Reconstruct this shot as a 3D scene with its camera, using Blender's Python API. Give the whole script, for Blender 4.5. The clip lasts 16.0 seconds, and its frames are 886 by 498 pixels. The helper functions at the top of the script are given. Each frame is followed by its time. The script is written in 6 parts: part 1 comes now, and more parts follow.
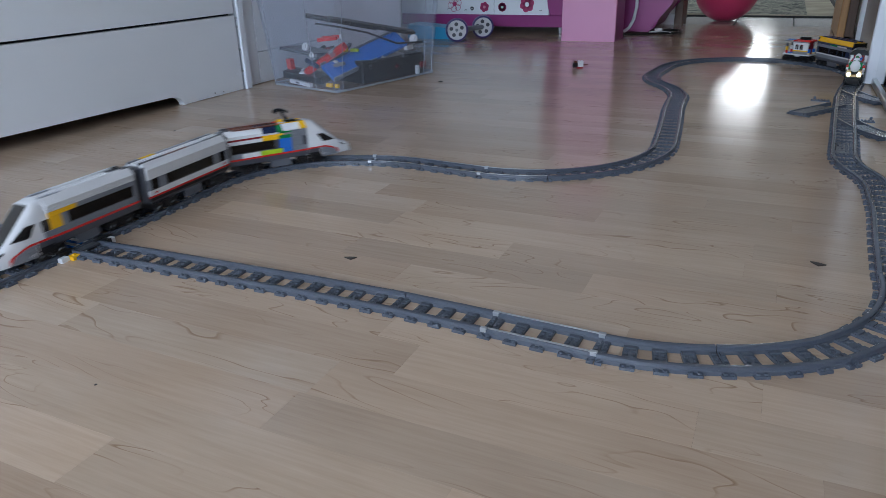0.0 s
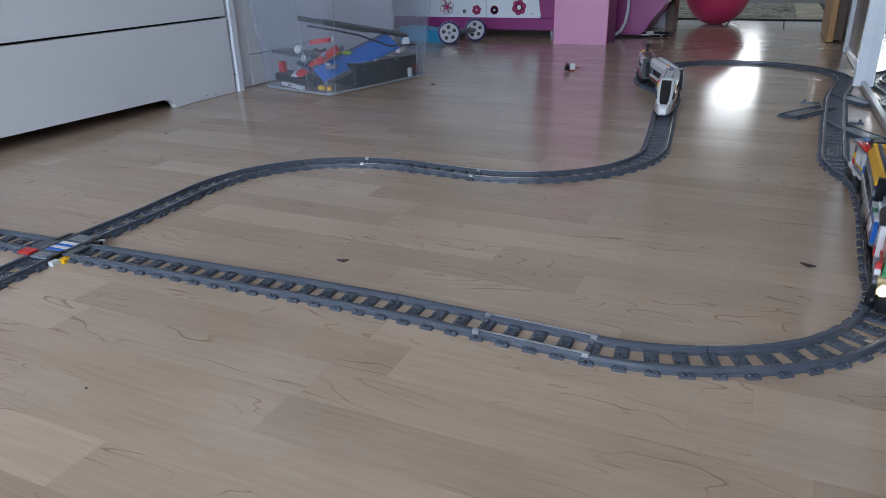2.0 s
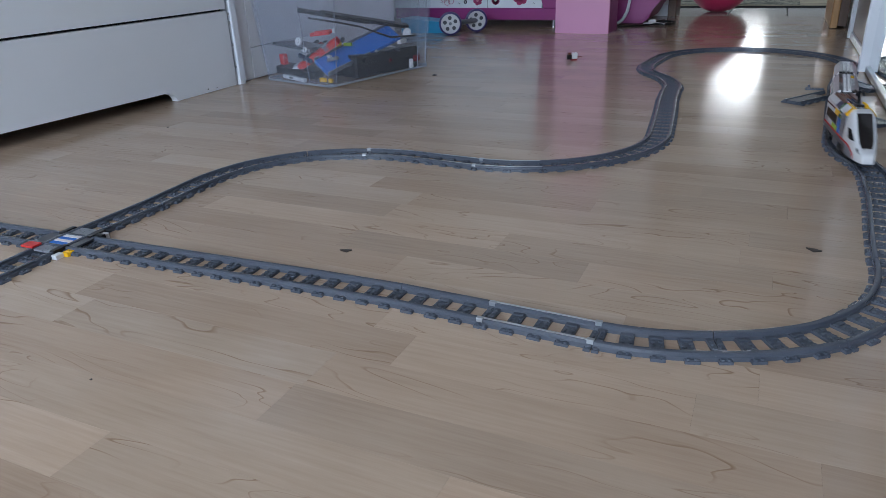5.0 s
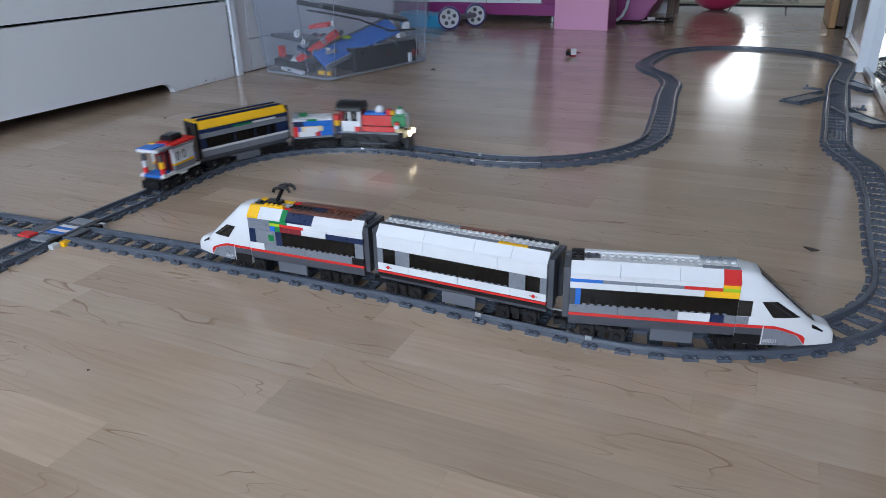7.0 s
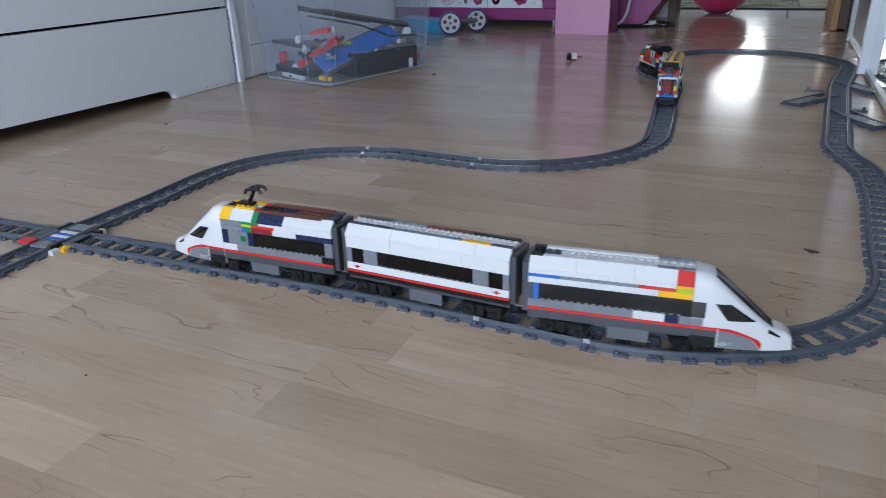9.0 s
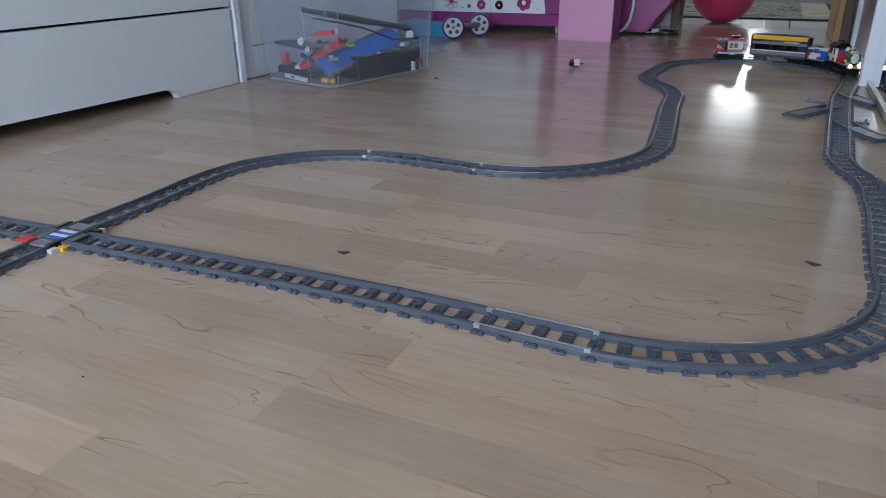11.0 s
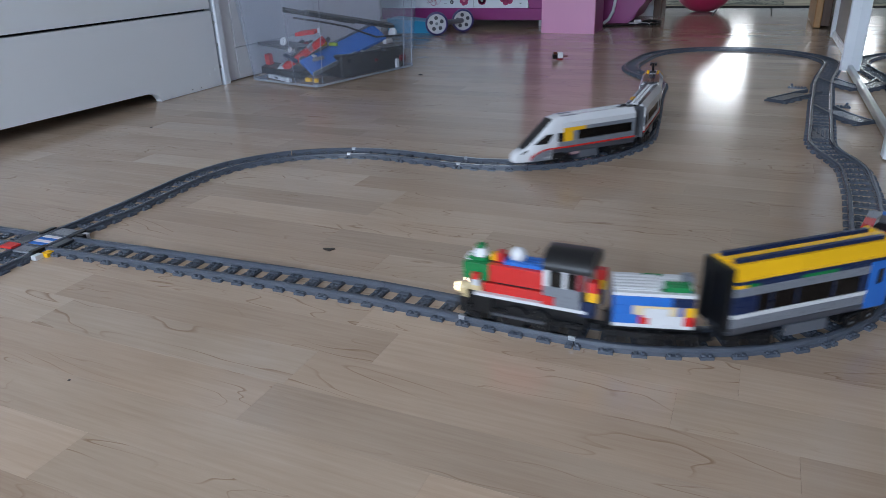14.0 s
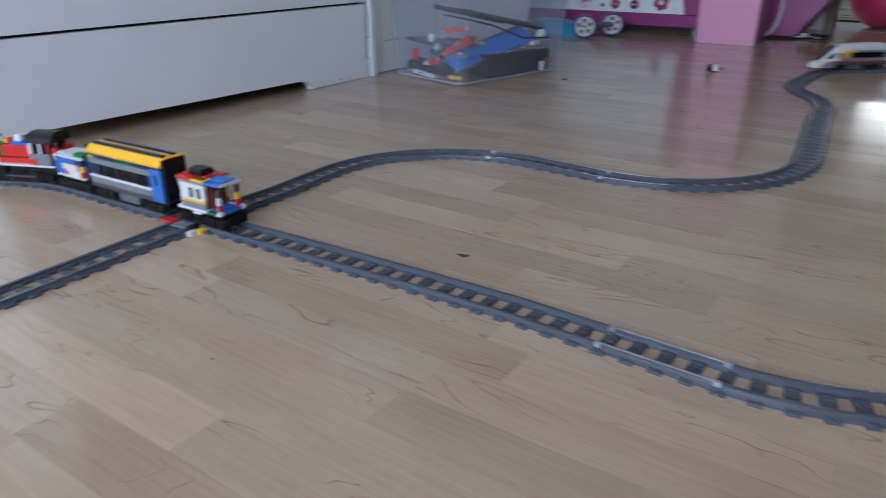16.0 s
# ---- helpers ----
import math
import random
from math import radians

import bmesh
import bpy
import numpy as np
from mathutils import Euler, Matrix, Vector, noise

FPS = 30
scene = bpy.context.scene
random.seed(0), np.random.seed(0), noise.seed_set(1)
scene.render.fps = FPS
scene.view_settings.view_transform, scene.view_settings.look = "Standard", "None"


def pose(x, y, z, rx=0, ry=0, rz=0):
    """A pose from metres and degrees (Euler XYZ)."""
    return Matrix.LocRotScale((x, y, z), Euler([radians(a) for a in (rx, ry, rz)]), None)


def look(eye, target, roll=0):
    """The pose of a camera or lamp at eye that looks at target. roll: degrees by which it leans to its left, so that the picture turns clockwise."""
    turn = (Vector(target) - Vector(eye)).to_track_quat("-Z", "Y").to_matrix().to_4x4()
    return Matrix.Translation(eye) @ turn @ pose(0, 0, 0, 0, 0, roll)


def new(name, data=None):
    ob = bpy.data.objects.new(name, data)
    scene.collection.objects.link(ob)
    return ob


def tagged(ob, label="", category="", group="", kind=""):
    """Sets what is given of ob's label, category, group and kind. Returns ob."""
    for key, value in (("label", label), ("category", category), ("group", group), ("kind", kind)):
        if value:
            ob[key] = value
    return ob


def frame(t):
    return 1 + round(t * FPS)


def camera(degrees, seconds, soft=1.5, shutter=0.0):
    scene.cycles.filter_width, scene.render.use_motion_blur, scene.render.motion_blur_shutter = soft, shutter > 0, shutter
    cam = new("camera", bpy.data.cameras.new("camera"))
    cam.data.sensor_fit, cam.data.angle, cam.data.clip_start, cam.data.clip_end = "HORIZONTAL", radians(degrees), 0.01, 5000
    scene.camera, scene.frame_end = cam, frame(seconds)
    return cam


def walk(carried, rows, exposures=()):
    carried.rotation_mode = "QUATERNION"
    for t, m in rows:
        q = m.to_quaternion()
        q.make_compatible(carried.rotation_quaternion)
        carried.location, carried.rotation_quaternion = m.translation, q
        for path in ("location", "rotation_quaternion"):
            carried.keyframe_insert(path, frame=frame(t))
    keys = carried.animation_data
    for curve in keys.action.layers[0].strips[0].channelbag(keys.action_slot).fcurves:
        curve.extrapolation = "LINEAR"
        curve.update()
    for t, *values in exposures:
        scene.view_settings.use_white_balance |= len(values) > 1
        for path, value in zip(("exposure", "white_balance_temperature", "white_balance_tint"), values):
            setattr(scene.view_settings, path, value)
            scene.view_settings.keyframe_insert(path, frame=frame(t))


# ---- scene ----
cam = camera(64.9, 16.0, soft=0.4, shutter=0.3)
# seconds, eye, target, roll
PATH = [
    (0, (0.1290, -0.6700, 0.4086), (-0.6593, 0.9922, -0.3760), -1.47),
    (0.5, (0.1287, -0.6706, 0.4088), (-0.6558, 0.9949, -0.3726), -1.34),
    (1, (0.1294, -0.6710, 0.4086), (-0.6514, 0.9963, -0.3727), -1.36),
    (1.5, (0.1302, -0.6705, 0.4087), (-0.6453, 0.9996, -0.3718), -1.40),
    (2, (0.1303, -0.6705, 0.4083), (-0.6408, 1.0028, -0.3698), -1.35),
    (2.5, (0.1316, -0.6708, 0.4075), (-0.6350, 1.0037, -0.3726), -1.67),
    (3, (0.1309, -0.6717, 0.4079), (-0.6326, 1.0037, -0.3733), -1.46),
    (3.5, (0.1287, -0.6748, 0.4102), (-0.6396, 0.9954, -0.3773), -1.14),
    (4, (0.1261, -0.6741, 0.4086), (-0.6561, 0.9881, -0.3821), -1.31),
    (4.5, (0.1310, -0.6695, 0.4020), (-0.6502, 0.9928, -0.3895), -2.17),
    (7, (0.1254, -0.6713, 0.4010), (-0.6375, 0.9907, -0.4088), -1.23),
    (7.5, (0.1254, -0.6709, 0.3995), (-0.6560, 0.9830, -0.4092), -1.53),
    (8, (0.1306, -0.6686, 0.3993), (-0.6535, 0.9854, -0.4064), -1.81),
    (8.5, (0.1310, -0.6686, 0.3986), (-0.6503, 0.9899, -0.4006), -1.79),
    (9, (0.1314, -0.6682, 0.3989), (-0.6433, 0.9949, -0.3973), -1.65),
    (11.3, (0.1260, -0.6655, 0.4027), (-0.6482, 1.0015, -0.3858), -0.42),
    (11.5, (0.1274, -0.6670, 0.4048), (-0.6517, 0.9972, -0.3846), -0.46),
    (12, (0.1285, -0.6661, 0.4047), (-0.6581, 0.9966, -0.3804), -0.60),
    (12.5, (0.1291, -0.6664, 0.4047), (-0.6574, 0.9982, -0.3768), -0.76),
    (13, (0.1324, -0.6674, 0.4015), (-0.6481, 0.9986, -0.3828), -1.48),
    (13.5, (0.1378, -0.6675, 0.3981), (-0.6290, 1.0016, -0.3933), -2.14),
    (14, (0.1381, -0.6660, 0.3971), (-0.6127, 1.0087, -0.3977), -2.07),
    (14.5, (0.1361, -0.6675, 0.4015), (-0.6100, 1.0091, -0.3937), -1.49),
    (15, (0.1339, -0.6712, 0.4072), (-0.6390, 0.9937, -0.3870), -1.07),
    (15.5, (0.1299, -0.6689, 0.4068), (-0.6632, 0.9866, -0.3871), -0.95),
    (15.6, (0.1291, -0.6685, 0.4068), (-0.6718, 0.9832, -0.3872), -0.93),
    (15.7, (0.1287, -0.6683, 0.4069), (-0.6765, 0.9813, -0.3872), -0.92),
    (15.8, (0.1227, -0.6653, 0.4074), (-0.7402, 0.9544, -0.3875), -0.75),
    (15.9, (0.1136, -0.6607, 0.4082), (-0.8364, 0.9088, -0.3881), -0.48),
    (16, (0.1035, -0.6556, 0.4090), (-0.9388, 0.8534, -0.3887), -0.19),
]
walk(cam, [(t, look(e, g, r)) for t, e, g, r in PATH])

# ---- world, daylight, exposure ----
scene.view_settings.exposure = 0.38
world = bpy.data.worlds.new("sky")
scene.world = world
world.use_nodes = True
_n = world.node_tree.nodes
_sky = _n.new("ShaderNodeTexSky")
_sky.sky_type, _sky.sun_disc = "NISHITA", False
_sky.sun_elevation, _sky.sun_rotation = radians(38), radians(200)
_n["Background"].inputs["Strength"].default_value = 0.12
world.node_tree.links.new(_sky.outputs["Color"], _n["Background"].inputs["Color"])


def area_lamp(name, m, sx, sy, watts, colour):
    data = bpy.data.lights.new(name, "AREA")
    data.shape, data.size, data.size_y, data.energy, data.color = "RECTANGLE", sx, sy, watts, colour
    ob = new(name, data)
    ob.matrix_world = m
    return ob


# daylight in the room and hall window openings, and added fill from both sides
area_lamp("daylight_room_window", look((-0.5, -4.54, 1.55), (-0.5, 0.0, 1.0)), 2.35, 1.45, 113, (0.635, 0.785, 1.0))
# unseen lamp added to brighten the drawer cabinet
area_lamp("daylight_side_window", look((0.74, -2.9, 1.28), (-1.4, 0.2, 0.7)), 0.95, 1.35, 28, (0.635, 0.785, 1.0))
area_lamp("daylight_hall_window", look((-0.20, 7.95, 0.94), (-0.20, 2.0, 0.94)), 0.46, 0.28, 2.2, (0.85, 0.93, 1.0))
# added fill: an unseen hall lamp that lifts the hall and far floor
area_lamp("daylight_hall_side_window", look((-1.58, 5.4, 1.45), (0.4, 4.6, 0.6)), 1.0, 1.2, 18, (0.74, 0.86, 1.0))


# ---- materials ----
def material(name):
    m = bpy.data.materials.new(name)
    m.use_nodes = True
    nt = m.node_tree
    return m, nt, nt.nodes["Principled BSDF"]


def node(nt, kind, **values):
    n = nt.nodes.new(kind)
    for k, v in values.items():
        n.inputs[k.replace("_", " ")].default_value = v
    return n


def ramp(nt, fac, stops):
    r = nt.nodes.new("ShaderNodeValToRGB")
    els = r.color_ramp.elements
    while len(els) < len(stops):
        els.new(0.5)
    for el, (pos, col) in zip(els, stops):
        el.position, el.color = pos, (*col, 1)
    nt.links.new(fac, r.inputs["Fac"])
    return r


def mix(nt, kind, fac, a, b):
    m = nt.nodes.new("ShaderNodeMix")
    m.data_type, m.blend_type = "RGBA", kind
    for sock, val in ((m.inputs[0], fac), (m.inputs[6], a), (m.inputs[7], b)):
        if hasattr(val, "is_output"):
            nt.links.new(val, sock)
        elif isinstance(val, (int, float)):
            sock.default_value = val
        else:
            sock.default_value = (*val, 1)
    return m.outputs[2]


def bump(nt, height, strength, distance, bsdf):
    b = node(nt, "ShaderNodeBump", Strength=strength, Distance=distance)
    nt.links.new(height, b.inputs["Height"])
    nt.links.new(b.outputs["Normal"], bsdf.inputs["Normal"])


def plain(name, rgb, rough=0.3, metal=0.0, scale=60.0, vary=0.06, relief=0.0, coords="Object", spec=0.5):
    """A plastic, paint or metal with slight cloudiness, rubbed gloss and faint relief."""
    m, nt, p = material(name)
    tc = nt.nodes.new("ShaderNodeTexCoord")
    big = node(nt, "ShaderNodeTexNoise", Scale=scale * 0.15, Detail=3.0)
    fine = node(nt, "ShaderNodeTexNoise", Scale=scale * 4, Detail=4.0)
    for n in (big, fine):
        nt.links.new(tc.outputs[coords], n.inputs["Vector"])
    lo = tuple(c * (1 - vary) for c in rgb)
    hi = tuple(min(1.0, c * (1 + vary * 0.6)) for c in rgb)
    col = ramp(nt, big.outputs["Fac"], [(0.3, lo), (0.7, hi)])
    nt.links.new(col.outputs["Color"], p.inputs["Base Color"])
    rr = node(nt, "ShaderNodeMapRange", To_Min=max(0.02, rough - 0.04), To_Max=rough + 0.05)
    nt.links.new(fine.outputs["Fac"], rr.inputs["Value"])
    nt.links.new(rr.outputs["Result"], p.inputs["Roughness"])
    p.inputs["Metallic"].default_value = metal
    p.inputs["Specular IOR Level"].default_value = spec
    if relief:
        bump(nt, fine.outputs["Fac"], relief, 0.001, p)
    return m


def glass(name, rgb, rough=0.03, alpha=0.25, body=None):
    """Thin clear or smoked plastic: a glossy coat over a see-through sheet."""
    m, nt, p = material(name)
    out = nt.nodes["Material Output"]
    tr = nt.nodes.new("ShaderNodeBsdfTransparent")
    tr.inputs["Color"].default_value = (*rgb, 1)
    p.inputs["Base Color"].default_value = (*(body or [min(1, c * 0.9) for c in rgb]), 1)
    p.inputs["Roughness"].default_value = rough
    mx = nt.nodes.new("ShaderNodeMixShader")
    mx.inputs[0].default_value = alpha
    nt.links.new(tr.outputs[0], mx.inputs[1])
    nt.links.new(p.outputs[0], mx.inputs[2])
    nt.links.new(mx.outputs[0], out.inputs["Surface"])
    return m


def glow(name, rgb, strength):
    m, nt, p = material(name)
    p.inputs["Base Color"].default_value = (*rgb, 1)
    p.inputs["Emission Color"].default_value = (*rgb, 1)
    p.inputs["Emission Strength"].default_value = strength
    return m


def laminate(name, island=False):
    """Maple strip laminate: long grain, flame-shaped growth lines, a tone for each strip, satin lacquer."""
    m, nt, p = material(name)
    tc = nt.nodes.new("ShaderNodeTexCoord")
    info = nt.nodes.new("ShaderNodeNewGeometry" if island else "ShaderNodeObjectInfo")
    rnd = info.outputs["Random Per Island" if island else "Random"]
    off = nt.nodes.new("ShaderNodeVectorMath")
    off.operation = "MULTIPLY_ADD"
    off.inputs[1].default_value = (17.0, 31.0, 0.0)
    comb = nt.nodes.new("ShaderNodeCombineXYZ")
    for k in ("X", "Y"):
        nt.links.new(rnd, comb.inputs[k])
    nt.links.new(comb.outputs[0], off.inputs[0])
    nt.links.new(tc.outputs["Object"], off.inputs[2])

    def stretched(sx, sy, scale, detail, rough=0.55, dist=0.0):
        mp = node(nt, "ShaderNodeMapping", Scale=(sx, sy, 1.0))
        nt.links.new(off.outputs[0], mp.inputs["Vector"])
        n = node(nt, "ShaderNodeTexNoise", Scale=scale, Detail=detail, Roughness=rough, Distortion=dist)
        nt.links.new(mp.outputs[0], n.inputs["Vector"])
        return n.outputs["Fac"]

    fibre = stretched(1.0, 22.0, 9.0, 6.0, 0.65)
    cloud = stretched(1.0, 4.0, 3.0, 3.0)
    flame = stretched(1.0, 5.0, 2.4, 3.0, 0.45, 0.5)
    # thin dark contour lines of a slow field make the flame-shaped growth rings
    mul = nt.nodes.new("ShaderNodeMath")
    mul.operation = "MULTIPLY"
    mul.inputs[1].default_value = 13.0
    nt.links.new(flame, mul.inputs[0])
    fr = nt.nodes.new("ShaderNodeMath")
    fr.operation = "FRACT"
    nt.links.new(mul.outputs[0], fr.inputs[0])
    line = ramp(nt, fr.outputs[0], [(0.0, (0, 0, 0)), (0.88, (0.04, 0.04, 0.04)), (0.965, (1, 1, 1)), (1.0, (0, 0, 0))])
    patch = ramp(nt, stretched(1.0, 2.5, 3.2, 2.0), [(0.48, (0, 0, 0)), (0.60, (1, 1, 1))])
    where = nt.nodes.new("ShaderNodeMath")
    where.operation = "MULTIPLY"
    nt.links.new(line.outputs["Color"], where.inputs[0])
    nt.links.new(patch.outputs["Color"], where.inputs[1])
    tone = ramp(nt, rnd, [(0.0, (0.425, 0.308, 0.222)), (0.25, (0.455, 0.336, 0.246)), (0.55, (0.475, 0.357, 0.264)), (0.8, (0.440, 0.320, 0.232)), (1.0, (0.500, 0.385, 0.292))])
    base = tone.outputs["Color"]
    if not island:
        base = mix(nt, "MULTIPLY", 1.0, base, info.outputs["Color"])
    c1 = mix(nt, "MULTIPLY", 0.75, base, ramp(nt, fibre, [(0.25, (0.78, 0.74, 0.70)), (0.7, (1.0, 1.0, 1.0))]).outputs["Color"])
    c2 = mix(nt, "MULTIPLY", 0.6, c1, ramp(nt, cloud, [(0.3, (0.80, 0.76, 0.72)), (0.65, (1.0, 1.0, 1.0))]).outputs["Color"])
    scaled = nt.nodes.new("ShaderNodeMath")
    scaled.operation = "MULTIPLY"
    scaled.inputs[1].default_value = 0.75
    nt.links.new(where.outputs[0], scaled.inputs[0])
    c3 = mix(nt, "MIX", scaled.outputs[0], c2, (0.21, 0.115, 0.06))
    nt.links.new(c3, p.inputs["Base Color"])
    rr = node(nt, "ShaderNodeMapRange", To_Min=0.12, To_Max=0.20)
    nt.links.new(stretched(1.0, 1.3, 7.0, 4.0), rr.inputs["Value"])
    nt.links.new(rr.outputs["Result"], p.inputs["Roughness"])
    p.inputs["Specular IOR Level"].default_value = 0.5
    hsum = mix(nt, "MIX", 0.5, fibre, stretched(1.0, 1.0, 1.6, 2.0))
    bump(nt, hsum, 0.05, 0.002, p)
    return m


def carpet(name):
    m, nt, p = material(name)
    tc = nt.nodes.new("ShaderNodeTexCoord")
    v = node(nt, "ShaderNodeTexVoronoi", Scale=14.0)
    w = node(nt, "ShaderNodeTexNoise", Scale=9.0, Detail=6.0, Distortion=1.6)
    for n in (v, w):
        nt.links.new(tc.outputs["Object"], n.inputs["Vector"])
    a = ramp(nt, w.outputs["Fac"], [(0.40, (0.03, 0.035, 0.03)), (0.5, (0.28, 0.27, 0.21)), (0.6, (0.07, 0.075, 0.06))])
    nt.links.new(a.outputs["Color"], p.inputs["Base Color"])
    p.inputs["Roughness"].default_value = 0.95
    bump(nt, v.outputs["Distance"], 0.4, 0.01, p)
    return m


def timber(name, rgb, rough=0.4):
    m, nt, p = material(name)
    tc = nt.nodes.new("ShaderNodeTexCoord")
    mp = node(nt, "ShaderNodeMapping", Scale=(18.0, 18.0, 1.2))
    nt.links.new(tc.outputs["Object"], mp.inputs["Vector"])
    n = node(nt, "ShaderNodeTexNoise", Scale=5.0, Detail=6.0)
    nt.links.new(mp.outputs[0], n.inputs["Vector"])
    c = ramp(nt, n.outputs["Fac"], [(0.3, tuple(x * 0.65 for x in rgb)), (0.7, rgb)])
    nt.links.new(c.outputs["Color"], p.inputs["Base Color"])
    p.inputs["Roughness"].default_value = rough
    bump(nt, n.outputs["Fac"], 0.08, 0.002, p)
    return m


LAMINATE = laminate("maple_laminate")
LAMINATE_REST = laminate("maple_laminate_far", True)
TRACK = plain("dark_bluish_grey_plastic", (0.070, 0.081, 0.104), 0.25)
CLIP = plain("worn_contact_metal", (0.42, 0.44, 0.47), 0.38, 1.0)
CHROME = plain("bright_rail_metal", (0.62, 0.64, 0.68), 0.16, 1.0)
WHITE = plain("white_plastic", (0.60, 0.60, 0.612), 0.22, vary=0.04)
LGREY = plain("light_bluish_grey_plastic", (0.165, 0.176, 0.200), 0.28)
MGREY = plain("mid_grey_plastic", (0.098, 0.106, 0.124), 0.3)
DGREY = plain("dark_grey_plastic", (0.052, 0.055, 0.066), 0.3)
BLACK = plain("black_plastic", (0.007, 0.007, 0.008), 0.3, spec=0.3)
RED = plain("red_plastic", (0.56, 0.022, 0.02), 0.25)
DRED = plain("dark_red_plastic", (0.19, 0.014, 0.02), 0.25)
BROWN = plain("reddish_brown_plastic", (0.12, 0.034, 0.018), 0.3)
YELLOW = plain("yellow_plastic", (0.80, 0.43, 0.012), 0.25)
BLUE = plain("blue_plastic", (0.016, 0.13, 0.47), 0.25)
NAVY = plain("dark_blue_plastic", (0.007, 0.017, 0.058), 0.28, spec=0.35)
GREEN = plain("green_plastic", (0.006, 0.18, 0.05), 0.25)
LIME = plain("lime_plastic", (0.34, 0.50, 0.02), 0.25)
TAN = plain("tan_plastic", (0.62, 0.48, 0.26), 0.3)
SMOKE = glass("smoked_window_plastic", (0.34, 0.28, 0.24), 0.06, 0.5, (0.012, 0.010, 0.009))
SMOKE_DARK = plain("black_windscreen_plastic", (0.014, 0.012, 0.012), 0.08, vary=0.05, relief=0.0)
TUB = glass("clear_tub_plastic", (0.95, 0.96, 0.98), 0.06, 0.07, (0.70, 0.75, 0.85))
TUB_RIM = glass("frosted_tub_plastic", (0.80, 0.83, 0.88), 0.25, 0.34, (0.62, 0.66, 0.74))
LAMP = glow("lit_headlamp", (1.0, 0.86, 0.60), 5.0)
PAINT = plain("white_furniture_paint", (0.76, 0.78, 0.81), 0.36, scale=8, vary=0.04, relief=0.01)
PAINT2 = plain("grey_white_door_paint", (0.79, 0.81, 0.85), 0.34, scale=8, vary=0.04, relief=0.01)
WALL = plain("matt_wall_paint", (0.78, 0.77, 0.75), 0.75, scale=6, vary=0.05, relief=0.05)
CEIL = plain("white_ceiling_paint", (0.88, 0.88, 0.87), 0.8, scale=5, vary=0.04, relief=0.05)
FRAME = plain("white_lacquered_metal", (0.74, 0.77, 0.82), 0.28, scale=10, vary=0.04)
ALU = plain("brushed_aluminium", (0.55, 0.56, 0.58), 0.3, 1.0, scale=20)
PINK = plain("pink_lacquered_board", (0.66, 0.30, 0.47), 0.4, scale=8, vary=0.05)
PURPLE = plain("magenta_purple_board", (0.27, 0.035, 0.17), 0.35, scale=8, vary=0.06)
PWHITE = plain("white_printed_board", (0.70, 0.74, 0.78), 0.4, scale=8, vary=0.03)
FLOWER = plain("dark_pink_print", (0.42, 0.03, 0.14), 0.45)
FLOWER2 = plain("light_pink_print", (0.74, 0.30, 0.42), 0.45)
BALL = plain("pink_rubber_ball_skin", (0.52, 0.035, 0.11), 0.38, scale=12, vary=0.08)
TILE = plain("grey_stone_tile", (0.42, 0.42, 0.40), 0.13, scale=10, vary=0.15)
GROUT = plain("grey_grout", (0.11, 0.11, 0.105), 0.9, scale=30)
CARPET = carpet("patterned_carpet")
CARPET_EDGE = plain("black_carpet_border", (0.015, 0.015, 0.016), 0.95, scale=40)
CARPET_PALE = plain("beige_carpet_border", (0.34, 0.30, 0.22), 0.95, scale=40, vary=0.3)
PINE = timber("pine_door_wood", (0.46, 0.24, 0.085))
DARKWOOD = timber("dark_brown_wood", (0.11, 0.055, 0.032))
WENGE = timber("brown_sliding_panel", (0.115, 0.066, 0.045), 0.3)
SUBFLOOR = plain("joint_shadow_fibreboard", (0.16, 0.10, 0.06), 0.8, scale=30)
WHEELPURPLE = plain("dark_violet_tyre_plastic", (0.04, 0.025, 0.13), 0.4)
SKYBLUE = plain("sky_blue_plastic", (0.03, 0.28, 0.48), 0.35)
CABLEGREY = plain("grey_white_cable", (0.50, 0.48, 0.50), 0.45)
DIRT = plain("dark_crumb", (0.035, 0.025, 0.02), 0.8, scale=300)
_mir, _nt, _p = material("silver_mirror")
_p.inputs["Base Color"].default_value = (0.86, 0.88, 0.88, 1)
_p.inputs["Metallic"].default_value, _p.inputs["Roughness"].default_value = 1.0, 0.02
MIRROR = _mir
OUTSIDE = glow("bright_daylight_outside", (0.93, 0.97, 1.0), 6.0)


# ---- mesh helpers ----
def finish(bm, name, mat, smooth=0.0):
    me = bpy.data.meshes.new(name)
    bmesh.ops.recalc_face_normals(bm, faces=bm.faces)
    bm.to_mesh(me)
    bm.free()
    for m in mat if isinstance(mat, (list, tuple)) else [mat]:
        me.materials.append(m)
    if smooth:
        me.shade_smooth()
        me.set_sharp_from_angle(angle=radians(smooth))
    return me


def part(name, bm, mat, parent, label="", smooth=0.0):
    ob = new(name, finish(bm, name, mat, smooth))
    ob.parent = parent
    if label:
        tagged(ob, label=label)
    return ob


def thing(name, label, category, group="", kind="", m=None):
    ob = new(name)
    ob.empty_display_size = 0.02
    if m is not None:
        ob.matrix_world = m
    return tagged(ob, label, category, group, kind)


